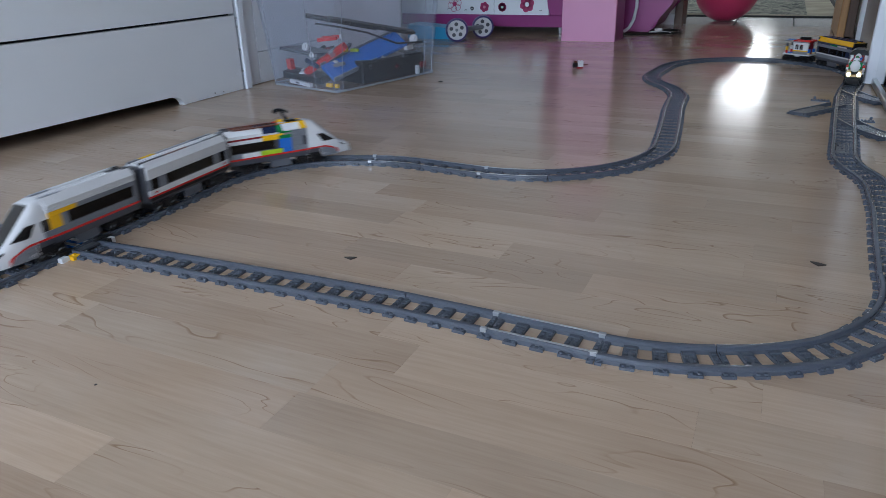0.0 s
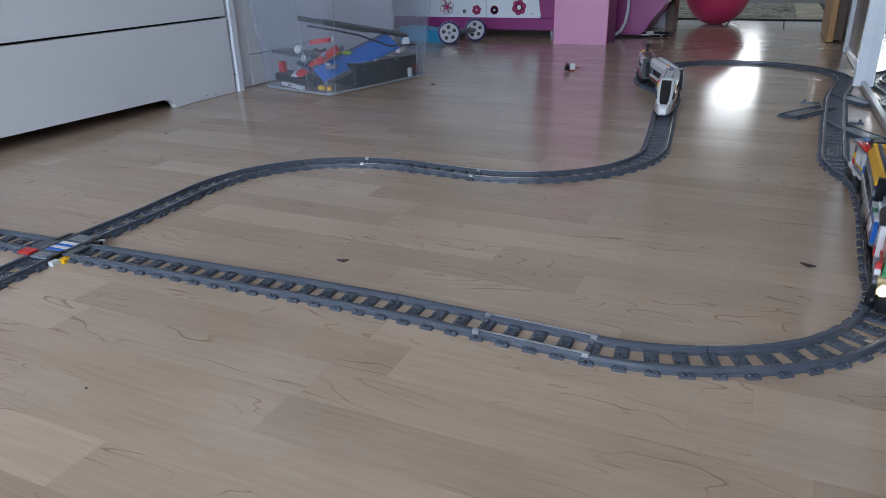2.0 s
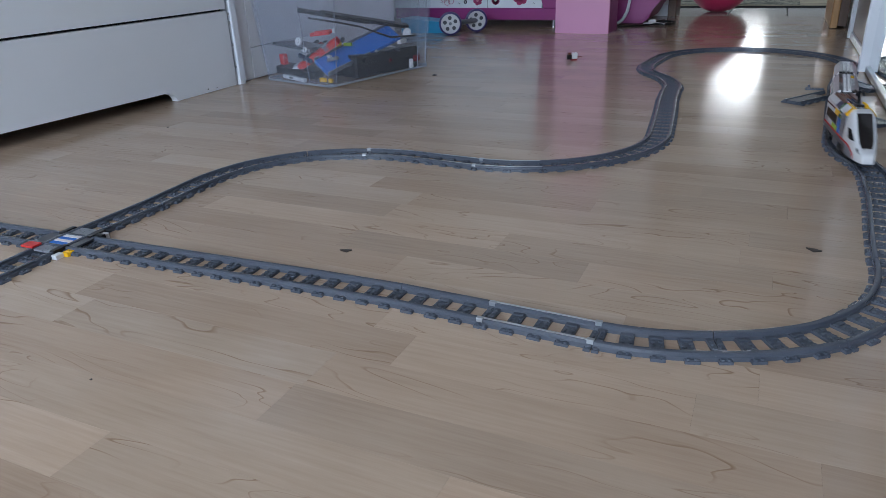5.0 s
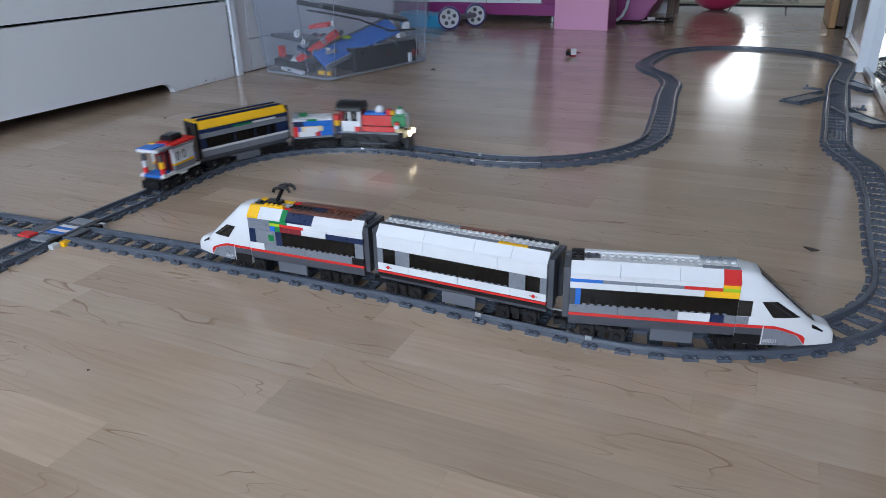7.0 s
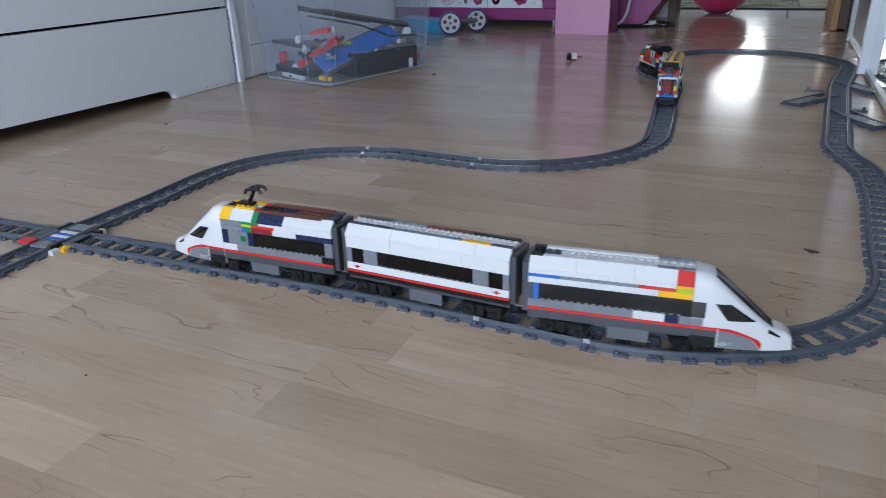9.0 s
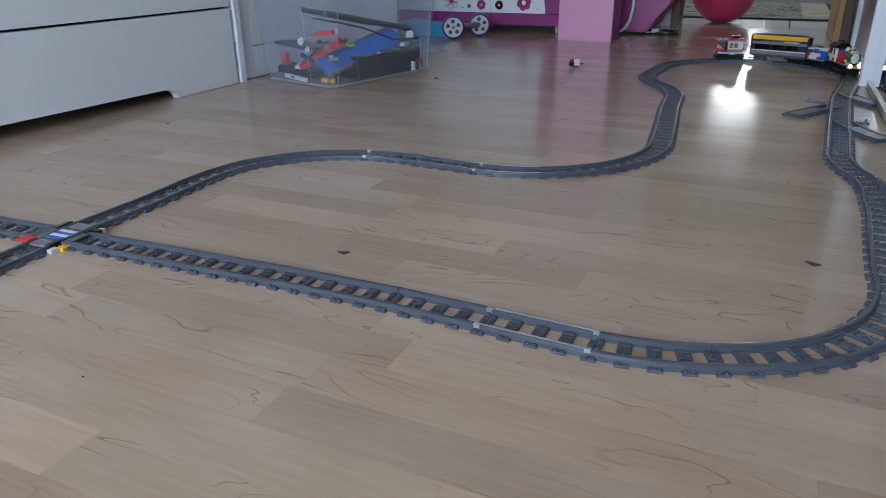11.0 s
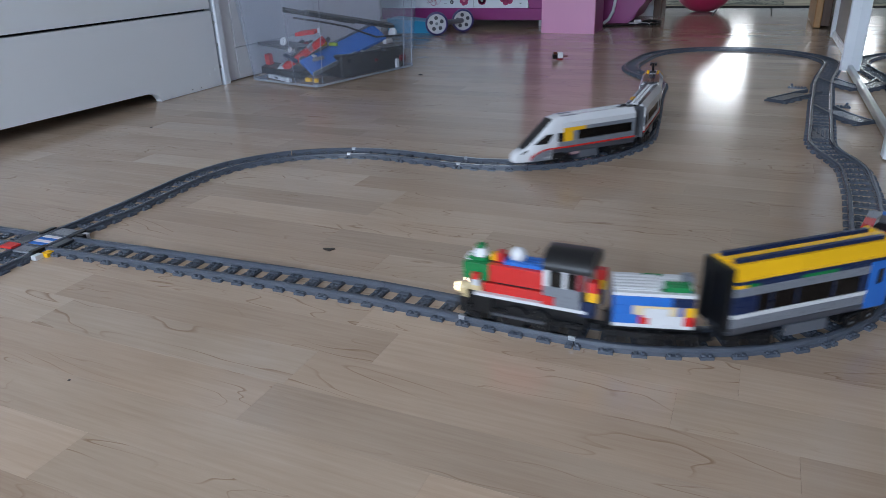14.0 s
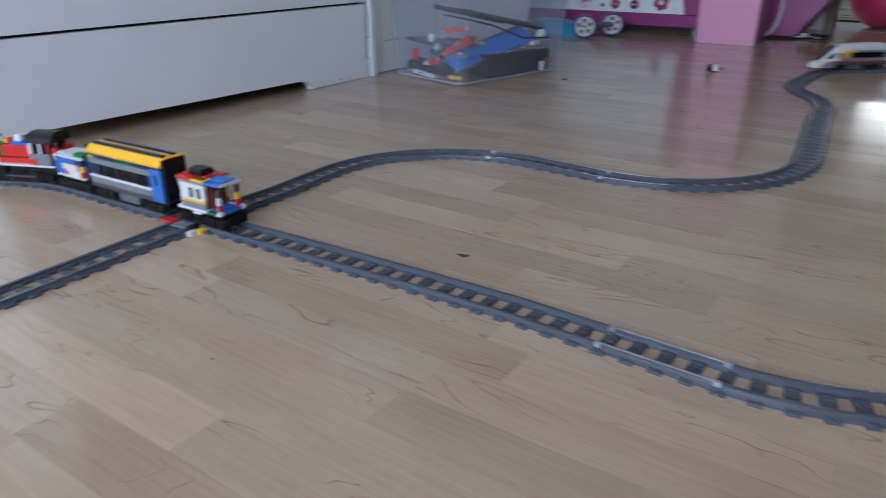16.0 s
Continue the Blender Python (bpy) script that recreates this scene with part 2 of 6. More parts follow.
def box(bm, x0, x1, y0, y1, z0, z1, c=0.0):
    """A block with chamfered upright and top edges, 24 corners at most."""
    if c <= 0:
        v = [bm.verts.new(p) for p in ((x0, y0, z0), (x1, y0, z0), (x1, y1, z0), (x0, y1, z0), (x0, y0, z1), (x1, y0, z1), (x1, y1, z1), (x0, y1, z1))]
        for f in ((3, 2, 1, 0), (4, 5, 6, 7), (0, 1, 5, 4), (1, 2, 6, 5), (2, 3, 7, 6), (3, 0, 4, 7)):
            bm.faces.new([v[i] for i in f])
        return

    def ring(d, e, z):
        a0, a1, b0, b1 = x0 + d, x1 - d, y0 + d, y1 - d
        return [bm.verts.new((x, y, z)) for x, y in ((a0 + e, b0), (a1 - e, b0), (a1, b0 + e), (a1, b1 - e), (a1 - e, b1), (a0 + e, b1), (a0, b1 - e), (a0, b0 + e))]

    rings = [ring(0, c, z0), ring(0, c, z1 - c), ring(c, c * 0.5, z1)]
    for a, b in zip(rings, rings[1:]):
        for i in range(8):
            j = (i + 1) % 8
            bm.faces.new((a[i], a[j], b[j], b[i]))
    bm.faces.new(rings[0][::-1])
    bm.faces.new(rings[-1])


def cyl(bm, m, r0, r1, h, n=12, cap=True):
    """A cone or drum of n sides along z of m, from 0 to h."""
    lo = [bm.verts.new(m @ Vector((r0 * math.cos(2 * math.pi * i / n), r0 * math.sin(2 * math.pi * i / n), 0))) for i in range(n)]
    hi = [bm.verts.new(m @ Vector((r1 * math.cos(2 * math.pi * i / n), r1 * math.sin(2 * math.pi * i / n), h))) for i in range(n)]
    for i in range(n):
        j = (i + 1) % n
        bm.faces.new((lo[i], lo[j], hi[j], hi[i]))
    if cap:
        bm.faces.new(lo[::-1])
        bm.faces.new(hi)


def prism(bm, outline, y0, y1, axis="y"):
    """An outline in x, z pushed from y0 to y1 (or in y, z along x)."""
    put = (lambda a, b, d: (a, d, b)) if axis == "y" else (lambda a, b, d: (d, a, b)) if axis == "x" else (lambda a, b, d: (a, b, d))
    p = [bm.verts.new(put(a, b, y0)) for a, b in outline]
    q = [bm.verts.new(put(a, b, y1)) for a, b in outline]
    n = len(outline)
    for i in range(n):
        j = (i + 1) % n
        bm.faces.new((p[i], p[j], q[j], q[i]))
    bm.faces.new(p[::-1])
    bm.faces.new(q)


def block(name, mat, parent, x0, x1, y0, y1, z0, z1, c=0.0004, label=""):
    bm = bmesh.new()
    box(bm, x0, x1, y0, y1, z0, z1, c)
    return part(name, bm, mat, parent, label)


def setting(name, mat, x0, x1, y0, y1, z0, z1, label, category, c=0.0):
    bm = bmesh.new()
    box(bm, x0, x1, y0, y1, z0, z1, c)
    return tagged(new(name, finish(bm, name, mat)), label, category, kind="structure")


def tube(bm, pts, r, n=8):
    """A round cord through the points."""
    pts = [Vector(p) for p in pts]
    rings = []
    for i, p in enumerate(pts):
        d = (pts[min(i + 1, len(pts) - 1)] - pts[max(i - 1, 0)]).normalized()
        u = d.cross(Vector((0.13, 0.21, 0.97))).normalized()
        w = d.cross(u)
        rings.append([bm.verts.new(p + r * (math.cos(2 * math.pi * k / n) * u + math.sin(2 * math.pi * k / n) * w)) for k in range(n)])
    for a, b in zip(rings, rings[1:]):
        for k in range(n):
            bm.faces.new((a[k], a[(k + 1) % n], b[(k + 1) % n], b[k]))
    bm.faces.new(rings[0][::-1])
    bm.faces.new(rings[-1])


def studs(bm, x0, x1, y0, y1, z):
    nx, ny = max(1, round((x1 - x0) / 0.008)), max(1, round((y1 - y0) / 0.008))
    for i in range(nx):
        for j in range(ny):
            cyl(bm, pose(x0 + (i + 0.5) * (x1 - x0) / nx, y0 + (j + 0.5) * (y1 - y0) / ny, z), 0.0024, 0.0023, 0.0017, 8)


# ---- the track plan: pieces end to end, heading in radians ----
R, TURN, LEN = 0.32, radians(22.5), 0.128
CROSS = (-0.8154, -0.0133, 1.6186)
REACH = 0.048
BRANCH = "SSRRRRSLLLLSSSSLLRRSRRRRRRRR"
BRANCH_SLACK = (-3.26, 4.31, -1.09, -6.08, -4.68, 1.26, 2.85, 4.15, 2.31, 1.11, 1.08, 0.02, 0.75, 0.55, -2.49, -6.28, -4.64, -1.77, 0.62, 3.28, 0.54, -1.69, -2.28, -2.10, -1.46, -0.69, 0.02, 0.71)
RIGHT = "LLLLSSSLRSSSSSSS"
RIGHT_SLACK = (-0.18, -2.72, 3.92, 2.50, -6.31, -0.90, 3.34, 1.44, -4.10, -0.62, 0.71, -0.40, -0.51, 0.31, -3.04, -2.06)
NEAR = "SSSSSS"
NEAR_SLACK = (-1.96, 0.17, 2.98, 1.21, -0.08, 0.41)
LOOP = "SS" + "L" * 12 + "SS"


def chain(start, kinds, slack=()):
    """The pieces of a run: kind, start x, y, heading, length."""
    x, y, h = start
    out = []
    for k, kind in enumerate(kinds):
        h += radians(slack[k]) if k < len(slack) else 0.0
        out.append((kind, x, y, h))
        x, y, h = along(kind, x, y, h, 1.0)
    return out, (x, y, h)


def along(kind, x, y, h, f):
    """The place a fraction f along a piece."""
    if kind in "SX":
        l = LEN if kind == "S" else REACH + 0.064
        return x + math.cos(h) * l * f, y + math.sin(h) * l * f, h
    g = 1 if kind == "L" else -1
    cx, cy = x - math.sin(h) * R * g, y + math.cos(h) * R * g
    a = h + g * TURN * f
    return cx + math.sin(a) * R * g, cy - math.cos(a) * R * g, a


def from_cross(turn, d):
    a = CROSS[2] + turn
    return CROSS[0] + math.cos(a) * d, CROSS[1] + math.sin(a) * d, a


branch_run, branch_end = chain(from_cross(0, REACH), BRANCH, BRANCH_SLACK)
right_run, right_end = chain((0.0, 0.0, 0.0), RIGHT, RIGHT_SLACK)
near_run, near_end = chain((0.0, 0.0, math.pi), NEAR, NEAR_SLACK)
loop_run, loop_end = chain(from_cross(math.pi / 2, 0.064), LOOP)


def circuit():
    """Points x, y of the whole round in the way of travel, and the length run up to each."""
    pts = [from_cross(0, -0.064)[:2]]
    for kind, x, y, h in branch_run:
        pts += [along(kind, x, y, h, i / 12)[:2] for i in range(12)]
    pts.append(branch_end[:2])
    back = [along(kind, x, y, h, i / 12)[:2] for kind, x, y, h in right_run for i in range(12)] + [right_end[:2]]
    # the last, longer joint piece closes the gap behind the sliding door's corner
    pts += back[::-1]
    for kind, x, y, h in near_run + [("X", *from_cross(math.pi / 2, -REACH))] + loop_run:
        pts += [along(kind, x, y, h, i / 12)[:2] for i in range(12)]
    pts.append(pts[0])
    q = np.array(pts)
    keep = np.r_[True, np.hypot(*np.diff(q, axis=0).T) > 1e-5]
    q = q[keep]
    return q, np.r_[0, np.cumsum(np.hypot(*np.diff(q, axis=0).T))]


ROUND, RUN = circuit()


def at_run(s):
    """The place on the round after s metres."""
    s = s % RUN[-1]
    return Vector((np.interp(s, RUN, ROUND[:, 0]), np.interp(s, RUN, ROUND[:, 1]), 0.0))


# ---- the room: floor, walls, ceiling, openings ----
setting("floor", SUBFLOOR, -2.1, 0.75, -4.6, 3.62, -0.12, -0.004, "light maple strip laminate floor with a satin sheen", "floor")
setting("wall_west", WALL, -2.2, -2.1, -4.8, 3.62, -0.12, 2.5, "pale matt painted wall", "wall")
setting("ceiling", CEIL, -2.2, 1.0, -4.8, 8.2, 2.5, 2.6, "plain white painted ceiling", "ceiling")
# south wall with the window opening
setting("wall_south_a", WALL, -2.1, -1.7, -4.72, -4.6, -0.12, 2.5, "pale matt painted wall", "wall")
setting("wall_south_b", WALL, 0.7, 0.75, -4.72, -4.6, -0.12, 2.5, "pale matt painted wall", "wall")
setting("wall_south_c", WALL, -1.7, 0.7, -4.72, -4.6, -0.12, 0.80, "pale matt painted wall under an unseen window opening", "wall")
setting("wall_south_d", WALL, -1.7, 0.7, -4.72, -4.6, 2.30, 2.5, "pale matt painted wall above an unseen window opening", "wall")
# east wall: sliding wardrobe doors ahead, an added opening for side fill beside the camera
setting("wall_east_a", WALL, 0.75, 0.87, -4.8, -3.4, -0.12, 2.5, "pale matt painted wall", "wall")
setting("wall_east_b", WALL, 0.75, 0.87, -2.4, 3.62, -0.12, 2.5, "pale matt painted wall behind the wardrobe", "wall")
setting("wall_east_c", WALL, 0.75, 0.87, -3.4, -2.4, -0.12, 0.58, "pale matt painted wall under an unseen window opening", "wall")
setting("wall_east_d", WALL, 0.75, 0.87, -3.4, -2.4, 2.0, 2.5, "pale matt painted wall above an unseen window opening", "wall")
setting("wall_wardrobe_end", PAINT, 0.46, 0.75, -0.52, -0.48, -0.004, 2.5, "white wardrobe end panel", "wall")
# north wall with the doorway to the hall
setting("wall_north_a", WALL, -2.1, -0.40, 3.62, 3.74, -0.12, 2.5, "pale matt painted wall", "wall")
setting("wall_north_b", WALL, 0.40, 0.75, 3.62, 3.74, -0.12, 2.5, "pale matt painted wall", "wall")
setting("wall_north_c", WALL, -0.40, 0.40, 3.62, 3.74, 2.08, 2.5, "pale matt painted wall over the doorway", "wall")
setting("baseboard", PAINT, -0.60, -0.42, 3.605, 3.62, -0.004, 0.06, "white painted skirting board", "skirting board", 0.002)
setting("door_frame_1", DARKWOOD, -0.42, -0.375, 3.585, 3.76, -0.004, 2.08, "dark brown wooden door jamb", "door frame", 0.003)
setting("door_frame_2", DARKWOOD, 0.385, 0.43, 3.60, 3.76, -0.004, 2.08, "dark brown wooden door jamb", "door frame", 0.003)
# hall
setting("hall_floor", GROUT, -1.6, 1.0, 3.62, 8.2, -0.12, -0.006, "grey tiled hall floor", "floor")
# the gap in the west wall is added for the hall's fill light
setting("wall_hall_west_a", WALL, -1.7, -1.6, 3.74, 4.85, -0.12, 2.5, "pale painted hall wall", "wall")
setting("wall_hall_west_b", WALL, -1.7, -1.6, 5.95, 8.2, -0.12, 2.5, "pale painted hall wall", "wall")
setting("wall_hall_west_c", WALL, -1.7, -1.6, 4.85, 5.95, -0.12, 0.83, "pale painted hall wall under an added opening", "wall")
setting("wall_hall_west_d", WALL, -1.7, -1.6, 4.85, 5.95, 2.08, 2.5, "pale painted hall wall over an added opening", "wall")
setting("wall_hall_east", WALL, 0.9, 1.0, 3.74, 8.2, -0.12, 2.5, "pale painted hall wall", "wall")
setting("wall_hall_end_a", WALL, -1.6, -0.45, 8.0, 8.1, -0.12, 2.5, "pale painted hall end wall", "wall")
setting("wall_hall_end_b", WALL, 0.05, 0.9, 8.0, 8.1, -0.12, 2.5, "pale painted hall end wall", "wall")
setting("wall_hall_end_c", WALL, -0.45, 0.05, 8.0, 8.1, -0.12, 0.78, "pale painted hall end wall under a window", "wall")
setting("wall_hall_end_d", WALL, -0.45, 0.05, 8.0, 8.1, 1.10, 2.5, "pale painted hall end wall over a window", "wall")
setting("backdrop", OUTSIDE, -1.2, 0.8, 8.6, 8.62, 0.2, 1.9, "bright overcast daylight outside the hall window", "backdrop")


def hall_tiles():
    me = None
    for i in range(4):
        for j in range(2):
            x, y = -0.83 + i * 0.30 + 0.09 * 0, 3.63 + j * 0.25
            if me is None:
                bm = bmesh.new()
                box(bm, 0.003, 0.297, 0.003, 0.247, -0.006, 0.0, 0.0015)
                me = finish(bm, "tile", TILE)
            ob = new("tile", me)
            ob.parent = bpy.data.objects["hall_floor"]
            ob.location = (x + 0.12, y, 0)


hall_tiles()


def hall_rug():
    rug = thing("rug", "dark patterned woven rug with a beige border on the hall tiles", "rug")
    block("border", CARPET_EDGE, rug, -0.75, 0.46, 4.16, 5.6, -0.005, 0.006, 0.002, "black bound edge")
    block("pale_band", CARPET_PALE, rug, -0.72, 0.43, 4.20, 5.56, 0.006, 0.0085, 0.0)
    block("field", CARPET, rug, -0.70, 0.26, 4.24, 5.5, 0.0085, 0.011, 0.001, "dark green and beige figured field")


hall_rug()


# ---- white cabinet with drawers along the west side ----
def drawer_cabinet():
    c = thing("drawer_cabinet", "white painted cabinet with wide drawers and a raised plinth", "cabinet")
    x1 = -1.475
    block("carcass", PAINT, c, -2.09, x1 - 0.03, -0.02, 1.19, 0.05, 0.95, 0.002)
    # plinth board with a long raised cut-out and a curved end
    bm = bmesh.new()
    arc = [(0.865 + 0.05 * math.sin(a), 0.0 + 0.031 * math.cos(a)) for a in (0, 0.4, 0.8, 1.1, 1.35, 1.55)]
    out = [(-0.02, 0.236), (-0.02, 0.040)] + [(y, z) for y, z in arc] + [(0.93, 0.0015), (1.187, 0.0015), (1.187, 0.236)]
    prism(bm, [(a, b) for a, b in out], x1 - 0.022, x1, "x")
    d = part("drawer_front", bm, PAINT, c, "low drawer front that reaches the floor at its end")
    bm = bmesh.new()
    for y, z in ((1.14, 0.045), (1.165, 0.055)):
        cyl(bm, pose(x1, y, z, 0, 90, 0), 0.004, 0.0035, 0.0012, 10)
    part("cover_cap", bm, PAINT2, d)
    # scuffs and screw dots near the lower edge
    for y, z, r in ((1.05, 0.012, 0.0022), (1.09, 0.010, 0.0018)):
        bm = bmesh.new()
        cyl(bm, pose(x1, y, z, 0, 90, 0), r, r, 0.0006, 8)
        part("scuff_mark", bm, DIRT, d)
    block("drawer_front", PAINT, c, x1 - 0.022, x1, -0.02, 1.187, 0.243, 0.50, 0.002)
    block("drawer_front", PAINT, c, x1 - 0.022, x1, -0.02, 1.187, 0.507, 0.76, 0.002)
    # added black sheet that puts the shade of the drawer gaps into colour
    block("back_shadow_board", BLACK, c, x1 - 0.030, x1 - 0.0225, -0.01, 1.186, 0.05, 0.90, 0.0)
    block("top", PAINT, c, -2.09, x1 + 0.012, -0.04, 1.2, 0.95, 0.985, 0.003)
    # end post with its hinges
    post = block("side_post", FRAME, c, x1 - 0.035, x1 + 0.004, 1.200, 1.232, 0.0, 0.95, 0.004, "white rounded end post")
    for z in (0.222, 0.195, 0.125, 0.055):
        block("hinge", ALU, post, x1 - 0.012, x1 - 0.001, 1.190, 1.203, z, z + 0.008, 0.001)


drawer_cabinet()


def tall_cupboard():
    c = thing("cupboard", "grey-white panelled cupboard with a seam low on its door", "cupboard")
    block("carcass", PAINT2, c, -2.09, -1.51, 1.236, 2.35, 0.02, 1.6, 0.002)
    block("plinth", PAINT2, c, -2.08, -1.50, 1.24, 2.34, 0.0, 0.02, 0.0)
    block("door_panel", PAINT2, c, -1.51, -1.492, 1.238, 1.300, 0.004, 1.6, 0.001)
    block("door_panel", PAINT2, c, -1.51, -1.492, 1.303, 1.80, 0.108, 1.6, 0.001)
    block("door_panel", PAINT2, c, -1.51, -1.492, 1.303, 1.80, 0.004, 0.105, 0.001)
    block("door_panel", PAINT2, c, -1.51, -1.492, 1.803, 2.35, 0.004, 1.6, 0.001)


tall_cupboard()


# ---- sliding wardrobe doors on the east side ----
def mirror_door():
    d = thing("mirror_door", "sliding wardrobe door with a floor-length mirror and white frame", "sliding door")
    block("mirror_pane", MIRROR, d, 0.4125, 0.418, 0.86, 1.849, 0.022, 2.25, 0.0, "silvered mirror glass")
    block("frame_stile", FRAME, d, 0.385, 0.419, 1.850, 1.872, 0.004, 2.27, 0.003, "white upright frame with a grip groove")
    block("frame_stile", FRAME, d, 0.383, 0.419, 0.82, 0.858, 0.004, 2.27, 0.003)
    block("bottom_rail", ALU, d, 0.405, 0.419, 0.86, 1.849, 0.004, 0.021, 0.002, "brushed metal bottom rail")
    block("top_rail", FRAME, d, 0.405, 0.419, 0.86, 1.849, 2.251, 2.27, 0.002)
    block("backing", DARKWOOD, d, 0.4185, 0.428, 0.83, 1.86, 0.01, 2.26, 0.0)


def brown_door(y0, y1, x=0.422, label="sliding wardrobe door with a dark brown panel in a white frame"):
    d = thing("panel_door", label, "sliding door", "wardrobe sliding doors")
    block("panel", WENGE, d, x + 0.004, x + 0.012, y0 + 0.03, y1 - 0.03, 0.03, 2.24, 0.0, "dark brown smooth panel")
    block("frame_stile", FRAME, d, x - 0.012, x + 0.016, y1 - 0.032, y1, 0.004, 2.27, 0.003)
    block("frame_stile", FRAME, d, x - 0.002, x + 0.016, y0, y0 + 0.03, 0.004, 2.27, 0.003)
    block("bottom_rail", FRAME, d, x - 0.004, x + 0.016, y0 + 0.031, y1 - 0.033, 0.004, 0.03, 0.002)
    block("top_rail", FRAME, d, x - 0.004, x + 0.016, y0 + 0.031, y1 - 0.033, 2.24, 2.27, 0.002)


mirror_door()
brown_door(1.88, 2.72)
brown_door(-0.46, 0.80)
setting("wardrobe_track", ALU, 0.43, 0.74, -0.46, 2.74, -0.004, 0.003, "metal floor track of the sliding wardrobe doors", "floor track")
setting("wardrobe_fascia", PAINT, 0.40, 0.75, -0.48, 2.76, 2.275, 2.5, "white fascia over the sliding wardrobe doors", "fascia")


def pine_door():
    d = thing("pine_door", "open varnished pine door standing ajar by the hall", "door")
    block("leaf", PINE, d, 0.362, 0.392, 3.05, 3.56, 0.004, 2.04, 0.003, "warm yellow pine door edge")
    block("dark_face", DARKWOOD, d, 0.3925, 0.43, 3.07, 3.56, 0.01, 2.03, 0.002)
    bm = bmesh.new()
    cyl(bm, pose(0.362, 3.12, 1.02, 0, -90, 0), 0.008, 0.008, 0.045, 10)
    part("door_handle", bm, ALU, d, "metal lever handle")


pine_door()


# ---- toy furniture, ball and wheels at the far side ----
def flower(parent, x, z, r, petals, mat, centre):
    bm = bmesh.new()
    for i in range(petals):
        a = 2 * math.pi * i / petals + 0.3
        cyl(bm, pose(x + math.cos(a) * r * 0.6, 2.9395, z + math.sin(a) * r * 0.6, 90, 0, 0), r * 0.44, r * 0.44, 0.0012, 12)
    part("flower_print", bm, mat, parent)
    bm = bmesh.new()
    cyl(bm, pose(x, 2.9380, z, 90, 0, 0), r * 0.3, r * 0.3, 0.0012, 12)
    part("flower_centre", bm, centre, parent)


def toy_kitchen():
    k = thing("toy_cabinet", "white and magenta toy cabinet with a pink flower print", "toy furniture")
    block("base", PURPLE, k, -1.80, -0.86, 2.94, 3.34, 0.040, 0.098, 0.004, "magenta base board")
    front = block("front_panel", PWHITE, k, -1.80, -0.955, 2.94, 3.34, 0.0985, 0.62, 0.002, "white front printed with flowers")
    bm = bmesh.new()
    pts = [(-0.86, 0.0985), (-0.86, 0.62), (-0.985, 0.62), (-0.972, 0.3), (-0.965, 0.2), (-0.958, 0.14), (-0.945, 0.0985)]
    prism(bm, pts, 2.934, 3.34)
    part("end_panel", bm, PURPLE, k, "curved magenta end panel")
    for x in (-1.70, -1.36, -0.92):
        bm = bmesh.new()
        cyl(bm, pose(x, 3.05, 0), 0.014, 0.012, 0.041, 10)
        part("foot", bm, ALU, k)
    flower(front, -1.475, 0.150, 0.040, 6, PWHITE, FLOWER)
    bm = bmesh.new()
    for i in range(6):
        a = 2 * math.pi * i / 6 + 0.3
        c = (-1.475 + math.cos(a) * 0.024, 0.150 + math.sin(a) * 0.024)
        tube(bm, [(c[0] + 0.016 * math.cos(b), 2.937, c[1] + 0.016 * math.sin(b)) for b in [2 * math.pi * q / 12 for q in range(12)]] + [(c[0] + 0.016, 2.937, c[1])], 0.0012, 5)
    part("flower_outline", bm, FLOWER, front)
    flower(front, -1.305, 0.136, 0.025, 6, FLOWER, FLOWER2)
    flower(front, -1.205, 0.136, 0.022, 10, FLOWER, PWHITE)
    flower(front, -1.070, 0.150, 0.038, 6, FLOWER, PWHITE)
    flower(front, -1.375, 0.128, 0.010, 8, DGREY, PWHITE)
    block("panel_joint", DGREY, front, -1.2515, -1.2500, 2.9388, 2.9398, 0.0985, 0.62, 0.0)
    for x, z in ((-1.52, 0.122), (-1.42, 0.118), (-1.005, 0.118)):
        bm = bmesh.new()
        tube(bm, [(x, 2.939, z), (x + 0.006, 2.939, z + 0.006), (x + 0.010, 2.939, z), (x + 0.015, 2.939, z + 0.005)], 0.0011, 5)
        part("printed_squiggle", bm, DGREY, front)


toy_kitchen()


def pink_box():
    b = thing("pink_box", "upright pink lacquered box with glossy flat sides", "box")
    block("front_board", PINK, b, -0.826, -0.570, 2.735, 2.751, 0.0, 0.80, 0.0015)
    block("side_board", PINK, b, -0.826, -0.810, 2.7515, 2.93, 0.0, 0.80, 0.0015)
    block("side_board", PURPLE, b, -0.586, -0.570, 2.7515, 2.93, 0.0, 0.80, 0.0015, "darker magenta side")
    block("back_board", PINK, b, -0.8095, -0.5865, 2.914, 2.93, 0.0, 0.80, 0.0015)
    block("top_board", PINK, b, -0.826, -0.570, 2.735, 2.93, 0.8005, 0.815, 0.0015)


pink_box()


